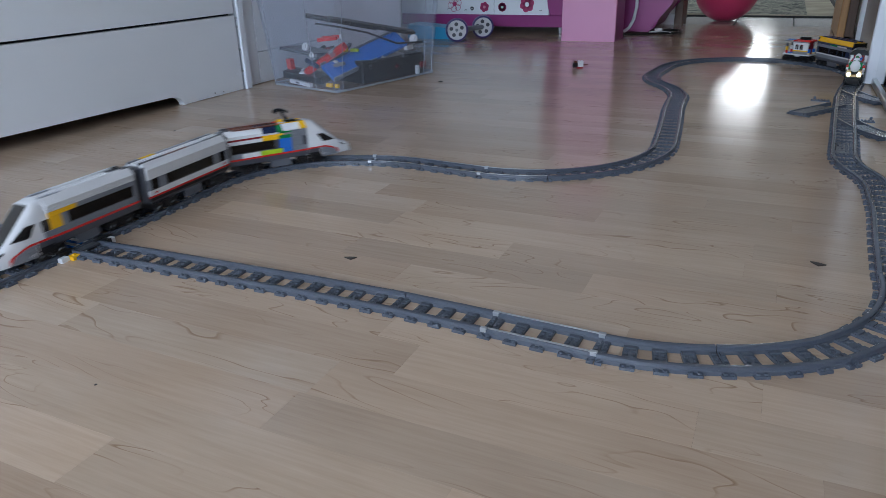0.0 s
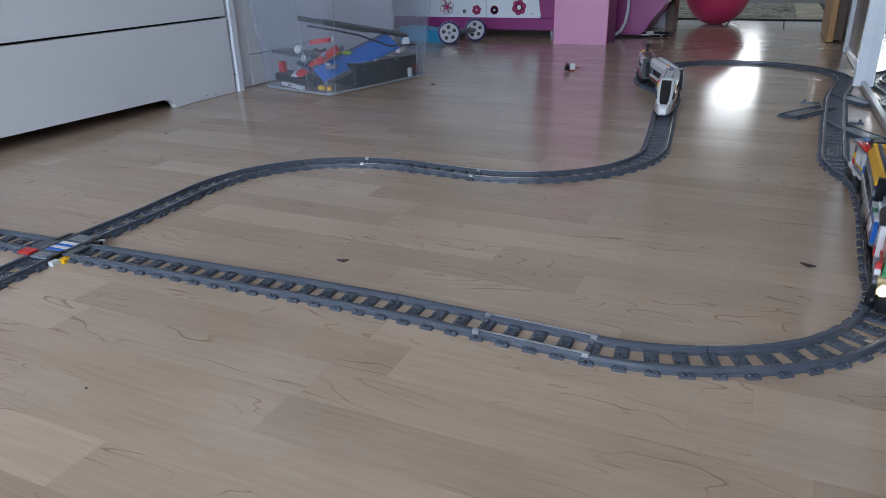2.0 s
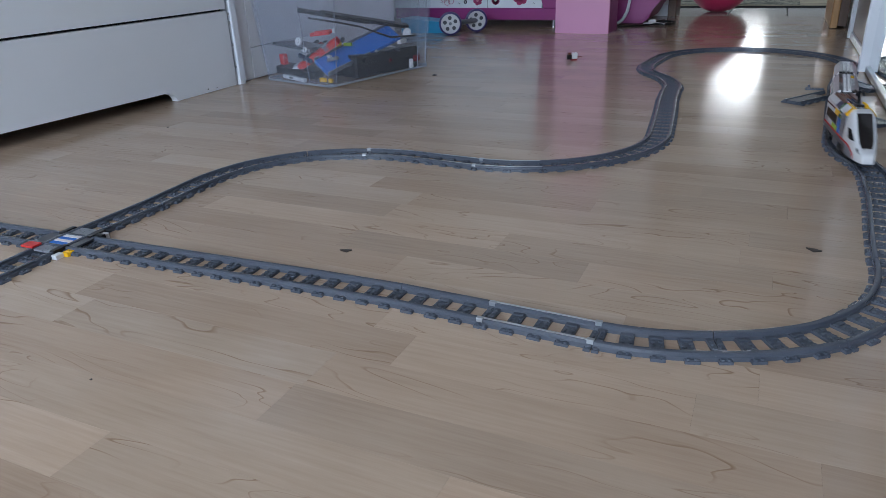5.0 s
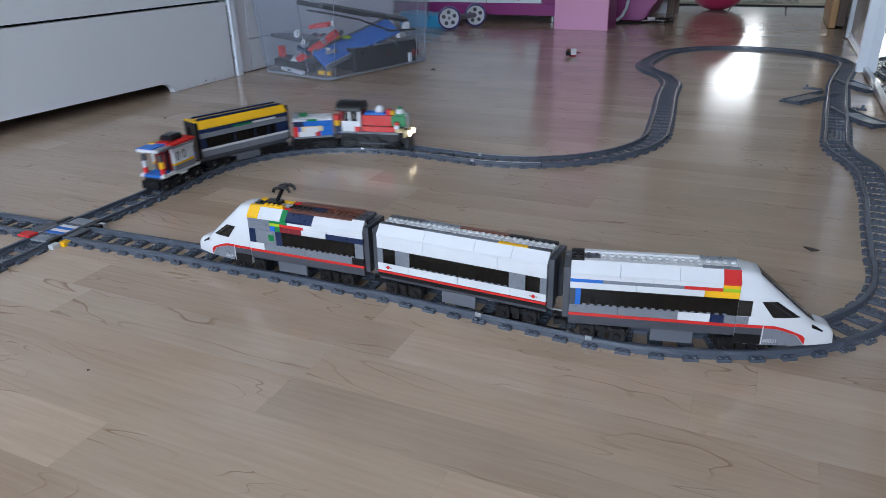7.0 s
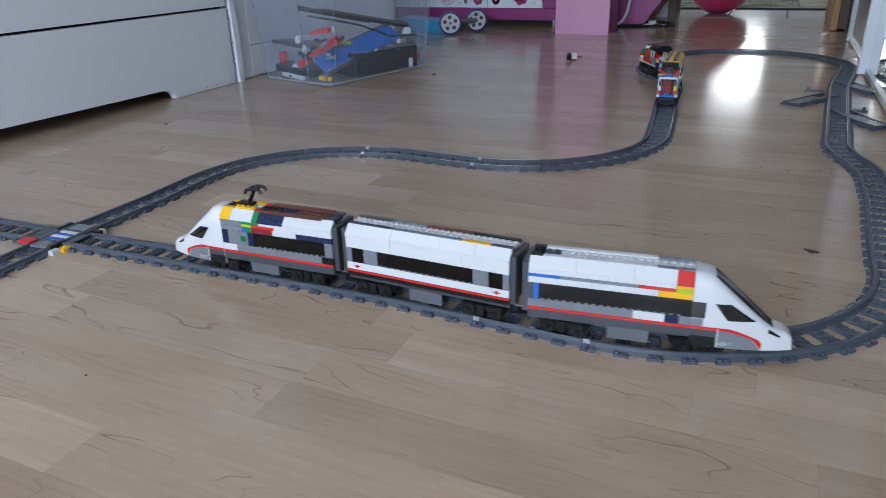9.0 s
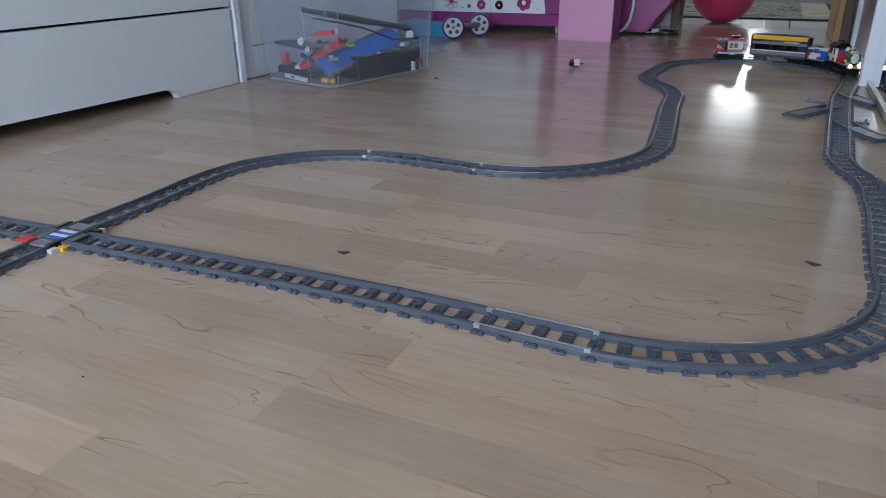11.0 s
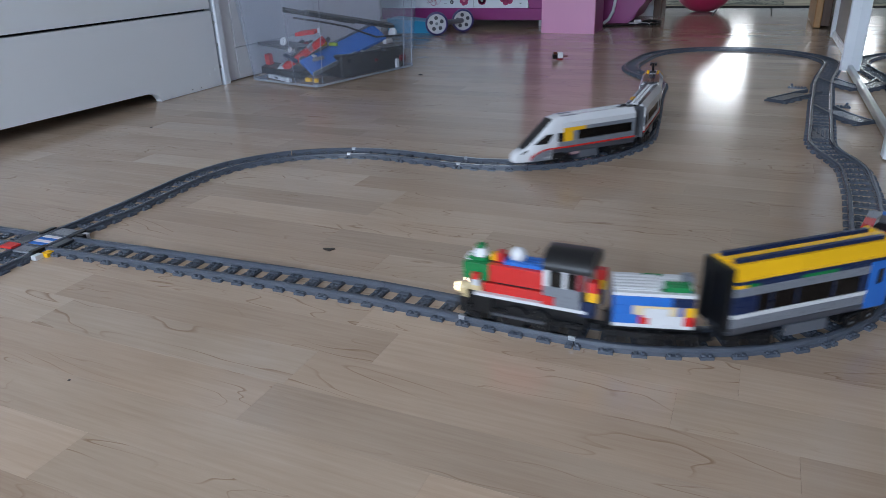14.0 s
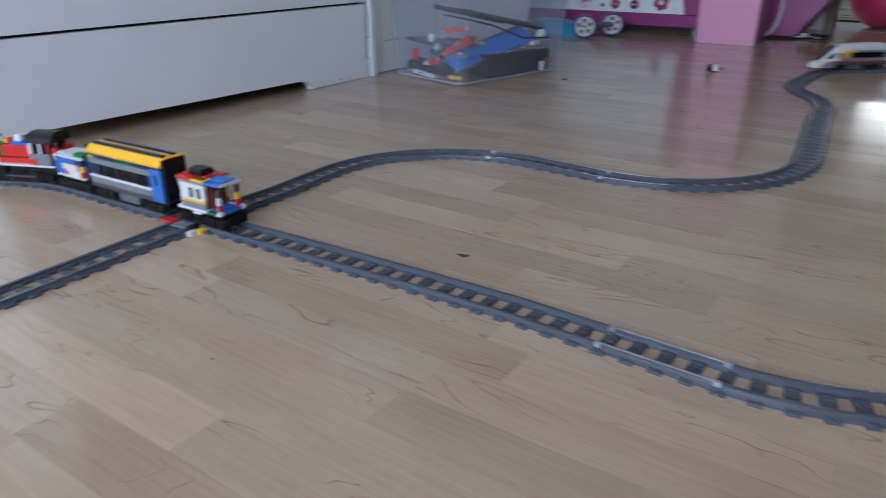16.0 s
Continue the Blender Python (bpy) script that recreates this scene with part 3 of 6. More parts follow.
def toy_slide():
    s = thing("purple_toy", "rounded magenta plastic toy seat with a white edge piping", "toy")
    bm = bmesh.new()
    out = [(-0.62, 0.008)] + [(-0.485, 0.008), (-0.455, 0.03), (-0.43, 0.08), (-0.395, 0.14), (-0.33, 0.21), (-0.30, 0.30), (-0.30, 0.45), (-0.62, 0.45)]
    prism(bm, out, 3.12, 3.50)
    bmesh.ops.bevel(bm, geom=[e for e in bm.edges if abs(e.verts[0].co.y - e.verts[1].co.y) < 1e-6], offset=0.012, segments=2, affect="EDGES")
    part("shell", bm, PURPLE, s, "glossy magenta shell", 40)
    bm = bmesh.new()
    tube(bm, [(-0.60, 3.105, 0.01), (-0.575, 3.10, 0.03), (-0.555, 3.10, 0.07), (-0.545, 3.10, 0.13), (-0.545, 3.10, 0.22), (-0.55, 3.105, 0.40)], 0.008)
    part("piping", bm, PWHITE, s, "white rubber piping", 60)


toy_slide()


def cable():
    c = thing("cable", "black power cable with a grey plug coiled on the floor", "cable")
    pts = [(-0.60, 3.02, 0.005), (-0.54, 3.03, 0.004), (-0.47, 3.08, 0.004), (-0.43, 3.10, 0.006)]
    pts += [(-0.38 + 0.055 * math.cos(a), 3.17 + 0.07 * math.sin(a), 0.006 + 0.004 * k / 18) for k, a in ((k, -2.2 + 0.6 * k) for k in range(19))]
    pts += [(-0.40, 3.33, 0.006)]
    bm = bmesh.new()
    tube(bm, pts, 0.0042)
    part("cord", bm, BLACK, c, smooth=60)
    bm = bmesh.new()
    tube(bm, [(-0.47, 3.09, 0.012), (-0.42, 3.12, 0.013), (-0.37, 3.10, 0.010), (-0.335, 3.15, 0.006), (-0.35, 3.24, 0.005)], 0.0035)
    part("lead", bm, CABLEGREY, c, "thin grey lead", 60)
    bm = bmesh.new()
    cyl(bm, pose(-0.445, 3.10, 0.016, 0, 78, 20), 0.013, 0.008, 0.034, 10)
    part("plug", bm, CABLEGREY, c)


cable()


def ball():
    bm = bmesh.new()
    bmesh.ops.create_uvsphere(bm, u_segments=48, v_segments=28, radius=0.175, matrix=pose(-0.18, 3.88, 0.172))
    for v in bm.verts:
        v.co.z = max(v.co.z, 0.0)
    tagged(new("ball", finish(bm, "ball", BALL, 60)), "large glossy pink rubber ball in the doorway", "ball")


ball()


def toy_wheels():
    w = thing("toy_roller", "pair of white spoked toy wheels with violet tyres on an axle", "toy wheels")
    for (x, y, turn) in ((-1.305, 2.575, 24), (-1.235, 2.74, 30)):
        m = pose(x, y, 0.056, 90, 0, turn)
        bm = bmesh.new()
        n = 32
        prof = [(0.046, -0.013), (0.054, -0.011), (0.056, 0.0), (0.054, 0.011), (0.046, 0.013)]
        rings = [[bm.verts.new(m @ Vector((r * math.cos(2 * math.pi * i / n), r * math.sin(2 * math.pi * i / n), z))) for i in range(n)] for r, z in prof]
        for a, b in zip(rings, rings[1:] + rings[:1]):
            for i in range(n):
                bm.faces.new((a[i], a[(i + 1) % n], b[(i + 1) % n], b[i]))
        wheel = part("wheel", bm, WHEELPURPLE, w, "violet tyre", 40)
        bm = bmesh.new()
        cyl(bm, m @ pose(0, 0, -0.006), 0.0462, 0.0462, 0.010, 28)
        part("hub", bm, WHITE, wheel, "white spoked hub")
        for i in range(5):
            bm = bmesh.new()
            a = 2 * math.pi * i / 5 + 0.4
            cyl(bm, m @ pose(0.027 * math.cos(a), 0.027 * math.sin(a), 0.0042), 0.0095, 0.0095, 0.001, 10)
            part("spoke_gap", bm, DGREY, wheel)
        bm = bmesh.new()
        cyl(bm, m @ pose(0, 0, 0.0042), 0.008, 0.007, 0.006, 10)
        part("hub_cap", bm, LGREY, wheel)
    bm = bmesh.new()
    tube(bm, [(-1.303, 2.58, 0.056), (-1.237, 2.735, 0.056)], 0.012)
    part("axle", bm, LGREY, w)
    t = thing("blue_toy", "flat sky-blue plastic toy lying on the floor", "toy")
    bm = bmesh.new()
    prism(bm, [(-1.62, 0.0), (-1.36, 0.0), (-1.34, 0.02), (-1.40, 0.055), (-1.62, 0.07)], 2.66, 2.80)
    part("blade", bm, SKYBLUE, t)


toy_wheels()


# ---- clear storage tub with toy parts ----
def storage_tub():
    ax, ay, ang = -1.116, 1.204, radians(-14.1)
    tub = thing("storage_tub", "clear plastic storage tub half full of loose toy parts", "storage box", m=pose(ax, ay, 0.0, 0, 0, math.degrees(ang)))
    w, d, h, fl = -0.322, 0.487, 0.36, 0.028
    corners = [(0, 0), (0, d), (w, d), (w, 0)]

    def outline(z):
        """Rounded, flaring outline with shallow ribs near the corners."""
        f = fl * z / h
        x0, x1, y0, y1 = w - f, f, -f, d + f
        r, out = 0.022, []
        for cx, cy, a0 in ((x1 - r, y0 + r, -90), (x1 - r, y1 - r, 0), (x0 + r, y1 - r, 90), (x0 + r, y0 + r, 180)):
            out += [(cx + r * math.cos(radians(a0 + q)), cy + r * math.sin(radians(a0 + q))) for q in (0, 30, 60, 90)]
        return out

    bm = bmesh.new()
    levels = [0.006, 0.012, 0.10, 0.22, 0.355]
    rings = [[bm.verts.new((x, y, z)) for x, y in outline(z)] for z in levels]
    inner = [[bm.verts.new((x * 0.985 + w * 0.0075, y * 0.99 + d * 0.005, z)) for x, y in outline(z)] for z in levels]
    n = len(rings[0])
    for some in (rings, inner):
        for a, b in zip(some, some[1:]):
            for i in range(n):
                bm.faces.new((a[i], a[(i + 1) % n], b[(i + 1) % n], b[i]))
    for i in range(n):
        bm.faces.new((rings[-1][i], rings[-1][(i + 1) % n], inner[-1][(i + 1) % n], inner[-1][i]))
    bm.faces.new(rings[0][::-1])
    part("shell", bm, TUB, tub, "clear slightly scratched walls", 50)
    # thick lower edge, ribs and corner posts
    bm = bmesh.new()
    lo = [bm.verts.new((x * 1.004, y * 1.004, 0.004)) for x, y in outline(0.004)]
    hi = [bm.verts.new((x * 1.004, y * 1.004, 0.011)) for x, y in outline(0.011)]
    for i in range(n):
        bm.faces.new((lo[i], lo[(i + 1) % n], hi[(i + 1) % n], hi[i]))
    part("base_edge", bm, TUB_RIM, tub, "frosted base edge")
    for (x, y) in ((-0.095, 0), (0, 0.42), (0.0, 0.024), (0.0, 0.463), (-0.300, 0)):
        bm = bmesh.new()
        k = fl / h
        dx, dy = (0.0, -1.0) if y == 0 else (1.0, 0.0)
        tube(bm, [(x + dx * (k * z + 0.0015), y + dy * (k * z + 0.0012), z) for z in (0.01, 0.15, 0.35)], 0.0011, 6)
        part("rib", bm, TUB_RIM, tub)
    for x, y in ((-0.03, 0.03), (w + 0.03, 0.03), (-0.03, d - 0.03), (w + 0.03, d - 0.03)):
        bm = bmesh.new()
        cyl(bm, pose(x, y, 0), 0.012, 0.014, 0.006, 12)
        part("foot", bm, TUB_RIM, tub)
    bm = bmesh.new()
    top = [(x * 1.03, y * 1.02) for x, y in outline(0.36)]
    a = [bm.verts.new((x, y, 0.352)) for x, y in top]
    b = [bm.verts.new((x, y, 0.362)) for x, y in top]
    c = [bm.verts.new((x, y, 0.362)) for x, y in outline(0.36)]
    for i in range(n):
        j = (i + 1) % n
        bm.faces.new((a[i], a[j], b[j], b[i]))
        bm.faces.new((b[i], b[j], c[j], c[i]))
    part("rim", bm, TUB_RIM, tub)
    return tub


TUB_POSE = pose(-1.116, 1.204, 0.0, 0, 0, -14.1)
storage_tub()


def tub_content():
    """Loose toy parts that lie in the tub, in the tub's own directions."""
    def slab(name, label, mat, m, x, y, z, c=0.002, extra=()):
        t = thing(name, label, "toy part", "toy parts in the tub", m=TUB_POSE @ m)
        block("body", mat, t, -x / 2, x / 2, -y / 2, y / 2, 0, z, c)
        for (nm, mt, b) in extra:
            block(nm, mt, t, *b, 0.0006)
        return t

    slab("toy_ramp", "long blue toy ramp with pale side rails leaning in the tub", BLUE, pose(-0.072, 0.205, 0.088, 19, 32, -3), 0.072, 0.31, 0.012,
         extra=(("side_rail", LGREY, (-0.040, -0.0361, -0.155, 0.155, 0.0, 0.018)), ("side_rail", LGREY, (0.0361, 0.040, -0.155, 0.02, 0.0, 0.018))))
    slab("toy_boom", "red toy crane boom with pale joints", RED, pose(-0.140, 0.085, 0.078, 32, 20, -62), 0.026, 0.20, 0.02,
         extra=(("hinge", WHITE, (-0.014, 0.014, -0.10, -0.08, 0.004, 0.024)), ("joint", LGREY, (-0.013, 0.013, 0.04, 0.06, 0.004, 0.023))))
    slab("toy_truss", "red toy truss piece lying high in the tub", RED, pose(-0.140, 0.12, 0.150, 4, -6, 20), 0.07, 0.012, 0.012,
         extra=(("brace", DRED, (-0.03, -0.022, -0.024, -0.0062, 0.002, 0.010)), ("brace", DRED, (0.0, 0.008, -0.024, -0.0062, 0.002, 0.010)), ("rail", RED, (-0.035, 0.035, -0.034, -0.0245, 0.0, 0.012)), ("joint", WHITE, (0.0355, 0.044, -0.010, 0.010, 0.0, 0.014))))
    slab("toy_plate", "dark grey toy base plate leaning in the tub", DGREY, pose(-0.235, 0.10, 0.105, -4, 6, 8), 0.15, 0.13, 0.010)
    slab("toy_wing", "long black toy wing across the tub", BLACK, pose(-0.060, 0.24, 0.180, -13, 30, -8), 0.020, 0.40, 0.012)
    slab("toy_wing", "long black toy wing across the tub", BLACK, pose(-0.12, 0.15, 0.200, -14, 26, -40), 0.016, 0.24, 0.010)
    slab("toy_chassis", "black toy vehicle chassis with ribbed sides", BLACK, pose(-0.085, 0.300, 0.009, 0, 0, -4), 0.13, 0.30, 0.072, 0.006,
         extra=tuple(("rib", BLACK, (0.060, 0.064, -0.09 + 0.03 * i, -0.078 + 0.03 * i, 0.01, 0.055)) for i in range(6)))
    slab("toy_beam", "white slotted toy beam on the tub floor", WHITE, pose(-0.205, 0.028, 0.009, 0, 3, -4), 0.115, 0.014, 0.012,
         extra=(("slot", DGREY, (-0.02, 0.0, -0.0075, -0.0070, 0.003, 0.009)),))
    slab("toy_brick", "yellow toy bricks against the tub wall", YELLOW, pose(-0.055, 0.020, 0.016, 0, 0, 0), 0.026, 0.012, 0.012)
    slab("toy_brick", "yellow toy bricks against the tub wall", YELLOW, pose(-0.022, 0.022, 0.016, 0, 0, 10), 0.014, 0.012, 0.012)
    slab("toy_brick", "red toy brick standing upright in the tub", RED, pose(-0.285, 0.06, 0.030, 5, 0, 0), 0.022, 0.02, 0.055)
    slab("toy_brick", "pale toy connector with a round end in the tub", LGREY, pose(-0.165, 0.06, 0.095, 0, 0, 25), 0.03, 0.02, 0.014)
    slab("toy_brick", "yellow toy brick lying on the heap", YELLOW, pose(-0.10, 0.14, 0.110, 0, 0, 15), 0.012, 0.03, 0.012)
    slab("toy_brick", "lime toy brick lying on the heap", LIME, pose(-0.085, 0.17, 0.108, 0, 0, 15), 0.03, 0.012, 0.010)
    slab("toy_brick", "white toy connector by the tub wall", WHITE, pose(-0.012, 0.36, 0.098, 0, 0, 15), 0.014, 0.05, 0.014)
    slab("toy_brick", "white toy bar near the tub floor", WHITE, pose(-0.010, 0.40, 0.010, 0, 0, 0), 0.012, 0.014, 0.03)
    slab("toy_brick", "dark red toy brick near the tub wall", DRED, pose(-0.012, 0.43, 0.030, 0, 0, 0), 0.012, 0.03, 0.02)
    slab("toy_rack", "black toy lattice piece on the tub floor", BLACK, pose(-0.22, 0.07, 0.022, 8, 6, 12), 0.16, 0.06, 0.022)
    rng = random.Random(23)
    loose = ((BLACK, "black"), (DGREY, "dark grey"), (NAVY, "dark blue"), (BLACK, "black"), (LGREY, "pale grey"), (DRED, "dark red"), (WHITE, "white"))
    for i in range(46):
        mat, word = loose[i % 7]
        along_x = rng.random() < 0.5
        x, y = rng.uniform(-0.28, -0.03), rng.uniform(0.05, 0.44)
        z = 0.020 + 0.10 * rng.random() * (1 - abs(y - 0.2) / 0.4)
        l = rng.uniform(0.03, 0.075)
        t = thing("toy_bar", f"{word} studded toy bar lying loose in the tub", "toy part", "toy parts in the tub", m=TUB_POSE @ pose(x, y, z, rng.uniform(-25, 25), rng.uniform(-30, 30), 0 if along_x else 70 + 40 * rng.random()))
        bm = bmesh.new()
        box(bm, -l / 2, l / 2, -0.006, 0.006, 0.0, 0.010, 0.0006)
        studs(bm, -l / 2, l / 2, -0.004, 0.004, 0.010)
        part("body", bm, mat, t)
    for x, y, z, r in ((-0.20, 0.06, 0.128, 0.013), (-0.02, 0.40, 0.128, 0.016), (-0.16, 0.05, 0.105, 0.009)):
        bm = bmesh.new()
        cyl(bm, TUB_POSE @ pose(x, y, z, 70, 10, 0), r, r, 0.006, 18)
        cyl(bm, TUB_POSE @ pose(x, y, z, 70, 10, 0) @ pose(0, 0, 0.006), r * 0.55, r * 0.5, 0.003, 12)
        t = thing("toy_gear", "white round toy gear on the heap in the tub", "toy part", "toy parts in the tub")
        part("disc", bm, WHITE, t, smooth=40)
    bm = bmesh.new()
    tube(bm, [(-0.19, 0.10, 0.20), (-0.14, 0.16, 0.185), (-0.07, 0.22, 0.165), (-0.01, 0.30, 0.125), (0.0, 0.42, 0.118)], 0.0035, 6)
    t = thing("toy_hose", "thin black toy hose arched over the heap", "toy part", "toy parts in the tub", m=TUB_POSE)
    part("hose", bm, BLACK, t, smooth=60)


tub_content()


# ---- toy railway track ----
RAIL_Z = 0.0095
RAIL = [(-0.0042, 0.0), (0.0042, 0.0), (0.0041, 0.0044), (0.0030, 0.0054), (0.0028, 0.0080), (0.0033, 0.0084), (0.0032, 0.0091), (0.0025, RAIL_Z),
        (-0.0025, RAIL_Z), (-0.0032, 0.0091), (-0.0033, 0.0084), (-0.0028, 0.0080), (-0.0030, 0.0054), (-0.0041, 0.0044)]


def rail_mesh(kind, side, length=LEN, profile=RAIL, f0=0.0, f1=1.0):
    """A rail of a piece, its start at the origin and heading +x; side: +1 is the left rail."""
    bm = bmesh.new()
    steps = 1 if kind == "S" else 8
    rings = []
    for i in range(steps + 1):
        f = f0 + (f1 - f0) * i / steps
        x, y, h = (length * f, 0.0, 0.0) if kind == "S" else along(kind, 0.0, 0.0, 0.0, f)
        rings.append([bm.verts.new((x - math.sin(h) * (side * 0.0207 + a), y + math.cos(h) * (side * 0.0207 + a), z)) for a, z in profile])
    n = len(profile)
    for a, b in zip(rings, rings[1:]):
        for k in range(n):
            bm.faces.new((a[k], a[(k + 1) % n], b[(k + 1) % n], b[k]))
    bm.faces.new(rings[0][::-1])
    bm.faces.new(rings[-1])
    return finish(bm, "rail", TRACK, 35)


def sleeper_mesh(x0, x1, cols):
    bm = bmesh.new()
    box(bm, x0, x1, -0.0310, 0.0310, 0.0, 0.0034, 0.0005)
    for cx in cols:
        for cy in (-0.0272, -0.004, 0.004, 0.0272):
            cyl(bm, pose(cx, cy, 0.0034), 0.0024, 0.0022, 0.0017, 8)
    for cy in (-0.0115, 0.0115):
        box(bm, x0 + 0.0015, x1 - 0.0015, cy - 0.0028, cy + 0.0028, 0.0034, 0.0052, 0.0)
    return finish(bm, "sleeper", TRACK)


RAILS = {k: (rail_mesh(k, 1), rail_mesh(k, -1)) for k in "SLR"}
CAP = [(-0.0019, RAIL_Z - 0.0012), (0.0019, RAIL_Z - 0.0012), (0.0019, RAIL_Z + 0.0003), (-0.0019, RAIL_Z + 0.0003)]
CAPS = {k: (rail_mesh(k, 1, LEN, CAP), rail_mesh(k, -1, LEN, CAP)) for k in "SLR"}
for _a, _b in CAPS.values():
    for _m in (_a, _b):
        _m.materials[0] = CHROME
SLEEPER = sleeper_mesh(-0.0079, 0.0079, (-0.004, 0.004))
HALF_A = sleeper_mesh(0.0002, 0.0079, (0.004,))
HALF_B = sleeper_mesh(-0.0079, -0.0002, (-0.004,))


def child(name, mesh, parent, m=None):
    ob = new(name, mesh)
    ob.parent = parent
    if m is not None:
        ob.matrix_local = m
    return ob


def track_piece(kind, x, y, h, chrome=False, studs=True):
    word = "straight" if kind == "S" else "curved"
    label = f"dark grey {word} toy railway track piece on the laminate" if not chrome else f"{word} toy railway track piece with bright metal-topped rails"
    t = thing(f"{word}_track", label, "toy track", "toy railway track pieces", m=pose(x, y, 0.0, 0, 0, math.degrees(h)))
    for me in RAILS[kind]:
        child("rail", me, t)
    for i, me in ((0, HALF_A), (1, SLEEPER), (2, SLEEPER), (3, SLEEPER), (4, HALF_B)):
        px, py, ph = along(kind, 0.0, 0.0, 0.0, i / 4)
        child("sleeper", me, t, pose(px, py, 0.0, 0, 0, math.degrees(ph)))
    if chrome:
        for me in CAPS[kind]:
            tagged(child("metal_cap", me, t), label="bright metal rail cap")
    return t


def clip_pair(x, y, h):
    """Bright contact clips that join the metal-topped rails."""
    for side in (1, -1):
        c = thing("rail_clip", "small bright metal contact clip on a rail joint", "rail clip", "rail contact clips", m=pose(x, y, 0.0, 0, 0, math.degrees(h)))
        block("clip", CLIP, c, -0.0042, 0.0042, side * 0.0207 - 0.0028, side * 0.0207 + 0.0028, RAIL_Z + 0.0004, RAIL_Z + 0.0014, 0.0004)
        block("clip_leg", CLIP, c, -0.0035, 0.0035, side * 0.0207 - 0.0034, side * 0.0207 - 0.0029, 0.0062, RAIL_Z + 0.0004, 0.0)


for _k, (_kind, _x, _y, _h) in enumerate(branch_run):
    track_piece(_kind, _x, _y, _h, _k in (5, 6, 7))
for _kind, _x, _y, _h in right_run:
    track_piece(_kind, _x, _y, _h)
for _k, (_kind, _x, _y, _h) in enumerate(near_run):
    track_piece(_kind, _x, _y, _h, _k == 0)
for _kind, _x, _y, _h in loop_run:
    track_piece(_kind, _x, _y, _h)
clip_pair(-0.003, 0.0, 0.0)
clip_pair(-0.131, 0.0026, 0.0)
clip_pair(*branch_run[5][1:])
clip_pair(*branch_run[7][1:])


def short_piece():
    """The short joint piece that closes the round by the wardrobe."""
    (x0, y0, _), (x1, y1, _) = right_end, branch_end
    h, l = math.atan2(y1 - y0, x1 - x0), math.hypot(x1 - x0, y1 - y0)
    t = thing("short_track", "short dark grey toy railway joint piece", "toy track", "toy railway track pieces", m=pose(x0, y0, 0, 0, 0, math.degrees(h)))
    for side in (1, -1):
        child("rail", rail_mesh("S", side, l), t)
    child("sleeper", SLEEPER, t, pose(l / 2, 0, 0))


short_piece()


def crossing():
    c = thing("track_crossing", "toy railway crossing covered with coloured flat tiles", "toy track", m=pose(CROSS[0], CROSS[1], 0, 0, 0, math.degrees(CROSS[2]) - 90))
    # local x runs along the near line, local y along the branch
    for turn in (0, 90):
        for side in (1, -1):
            ob = child("rail", rail_mesh("S", side, 0.112), c, pose(0, 0, 0, 0, 0, turn) @ pose(-0.064, 0, 0))
            if turn:
                ob.location.z = 0.0003
        for f in (-0.064, REACH):
            child("sleeper", HALF_A if f < 0 else HALF_B, c, pose(0, 0, 0, 0, 0, turn) @ pose(f, 0, 0))
        for f in (-0.042,):
            child("sleeper", SLEEPER, c, pose(0, 0, 0, 0, 0, turn) @ pose(f, 0, 0))
    block("base", TRACK, c, -0.030, 0.030, -0.030, 0.030, 0.0002, 0.0060, 0.0008)
    z = 0.0060
    for i, m in enumerate((BLUE, WHITE, BLUE, WHITE)):
        block("tile", m, c, -0.0165, 0.0165, -0.0165 + i * 0.0083, -0.0085 + i * 0.0083, z, 0.0093, 0.0004)
    block("tile", LGREY, c, -0.0165, 0.0165, 0.0250, 0.0465, 0.0062, 0.0090, 0.0004)
    block("tile", LGREY, c, -0.0165, 0.0165, -0.0440, -0.0250, 0.0062, 0.0090, 0.0004)
    block("tile", DGREY, c, -0.0480, -0.0250, -0.0165, 0.0165, 0.0062, 0.0088, 0.0004)
    block("tile", DGREY, c, 0.0250, 0.0400, -0.0165, 0.0165, 0.0062, 0.0088, 0.0004)
    block("tile", RED, c, -0.0420, -0.0180, -0.0440, -0.0270, 0.0096, 0.0126, 0.0004)
    for x0, x1, y0, y1 in ((0.0165, 0.0255, -0.0440, -0.0170), (0.0250, 0.0330, 0.0170, 0.0470), (-0.0330, -0.0250, 0.0170, 0.0440), (0.0335, 0.0470, 0.0250, 0.0330), (-0.0520, -0.0335, -0.0330, -0.0250)):
        block("plate", BLACK, c, x0, x1, y0, y1, 0.0041, 0.0108, 0.0004)
    block("tile", WHITE, c, 0.0258, 0.0350, -0.0500, -0.0365, 0.0, 0.0068, 0.0004)
    block("tile", WHITE, c, 0.0312, 0.0400, -0.0225, -0.0090, 0.0, 0.0068, 0.0004)
    bm = bmesh.new()
    box(bm, 0.0300, 0.0420, -0.0362, -0.0228, 0.0, 0.0062, 0.0004)
    cyl(bm, pose(0.0360, -0.0295, 0.0062), 0.0024, 0.0023, 0.0017, 8)
    part("brick", bm, YELLOW, c)
    block("tile", WHITE, c, 0.0335, 0.0440, 0.0345, 0.0425, 0.0, 0.0090, 0.0004)


crossing()


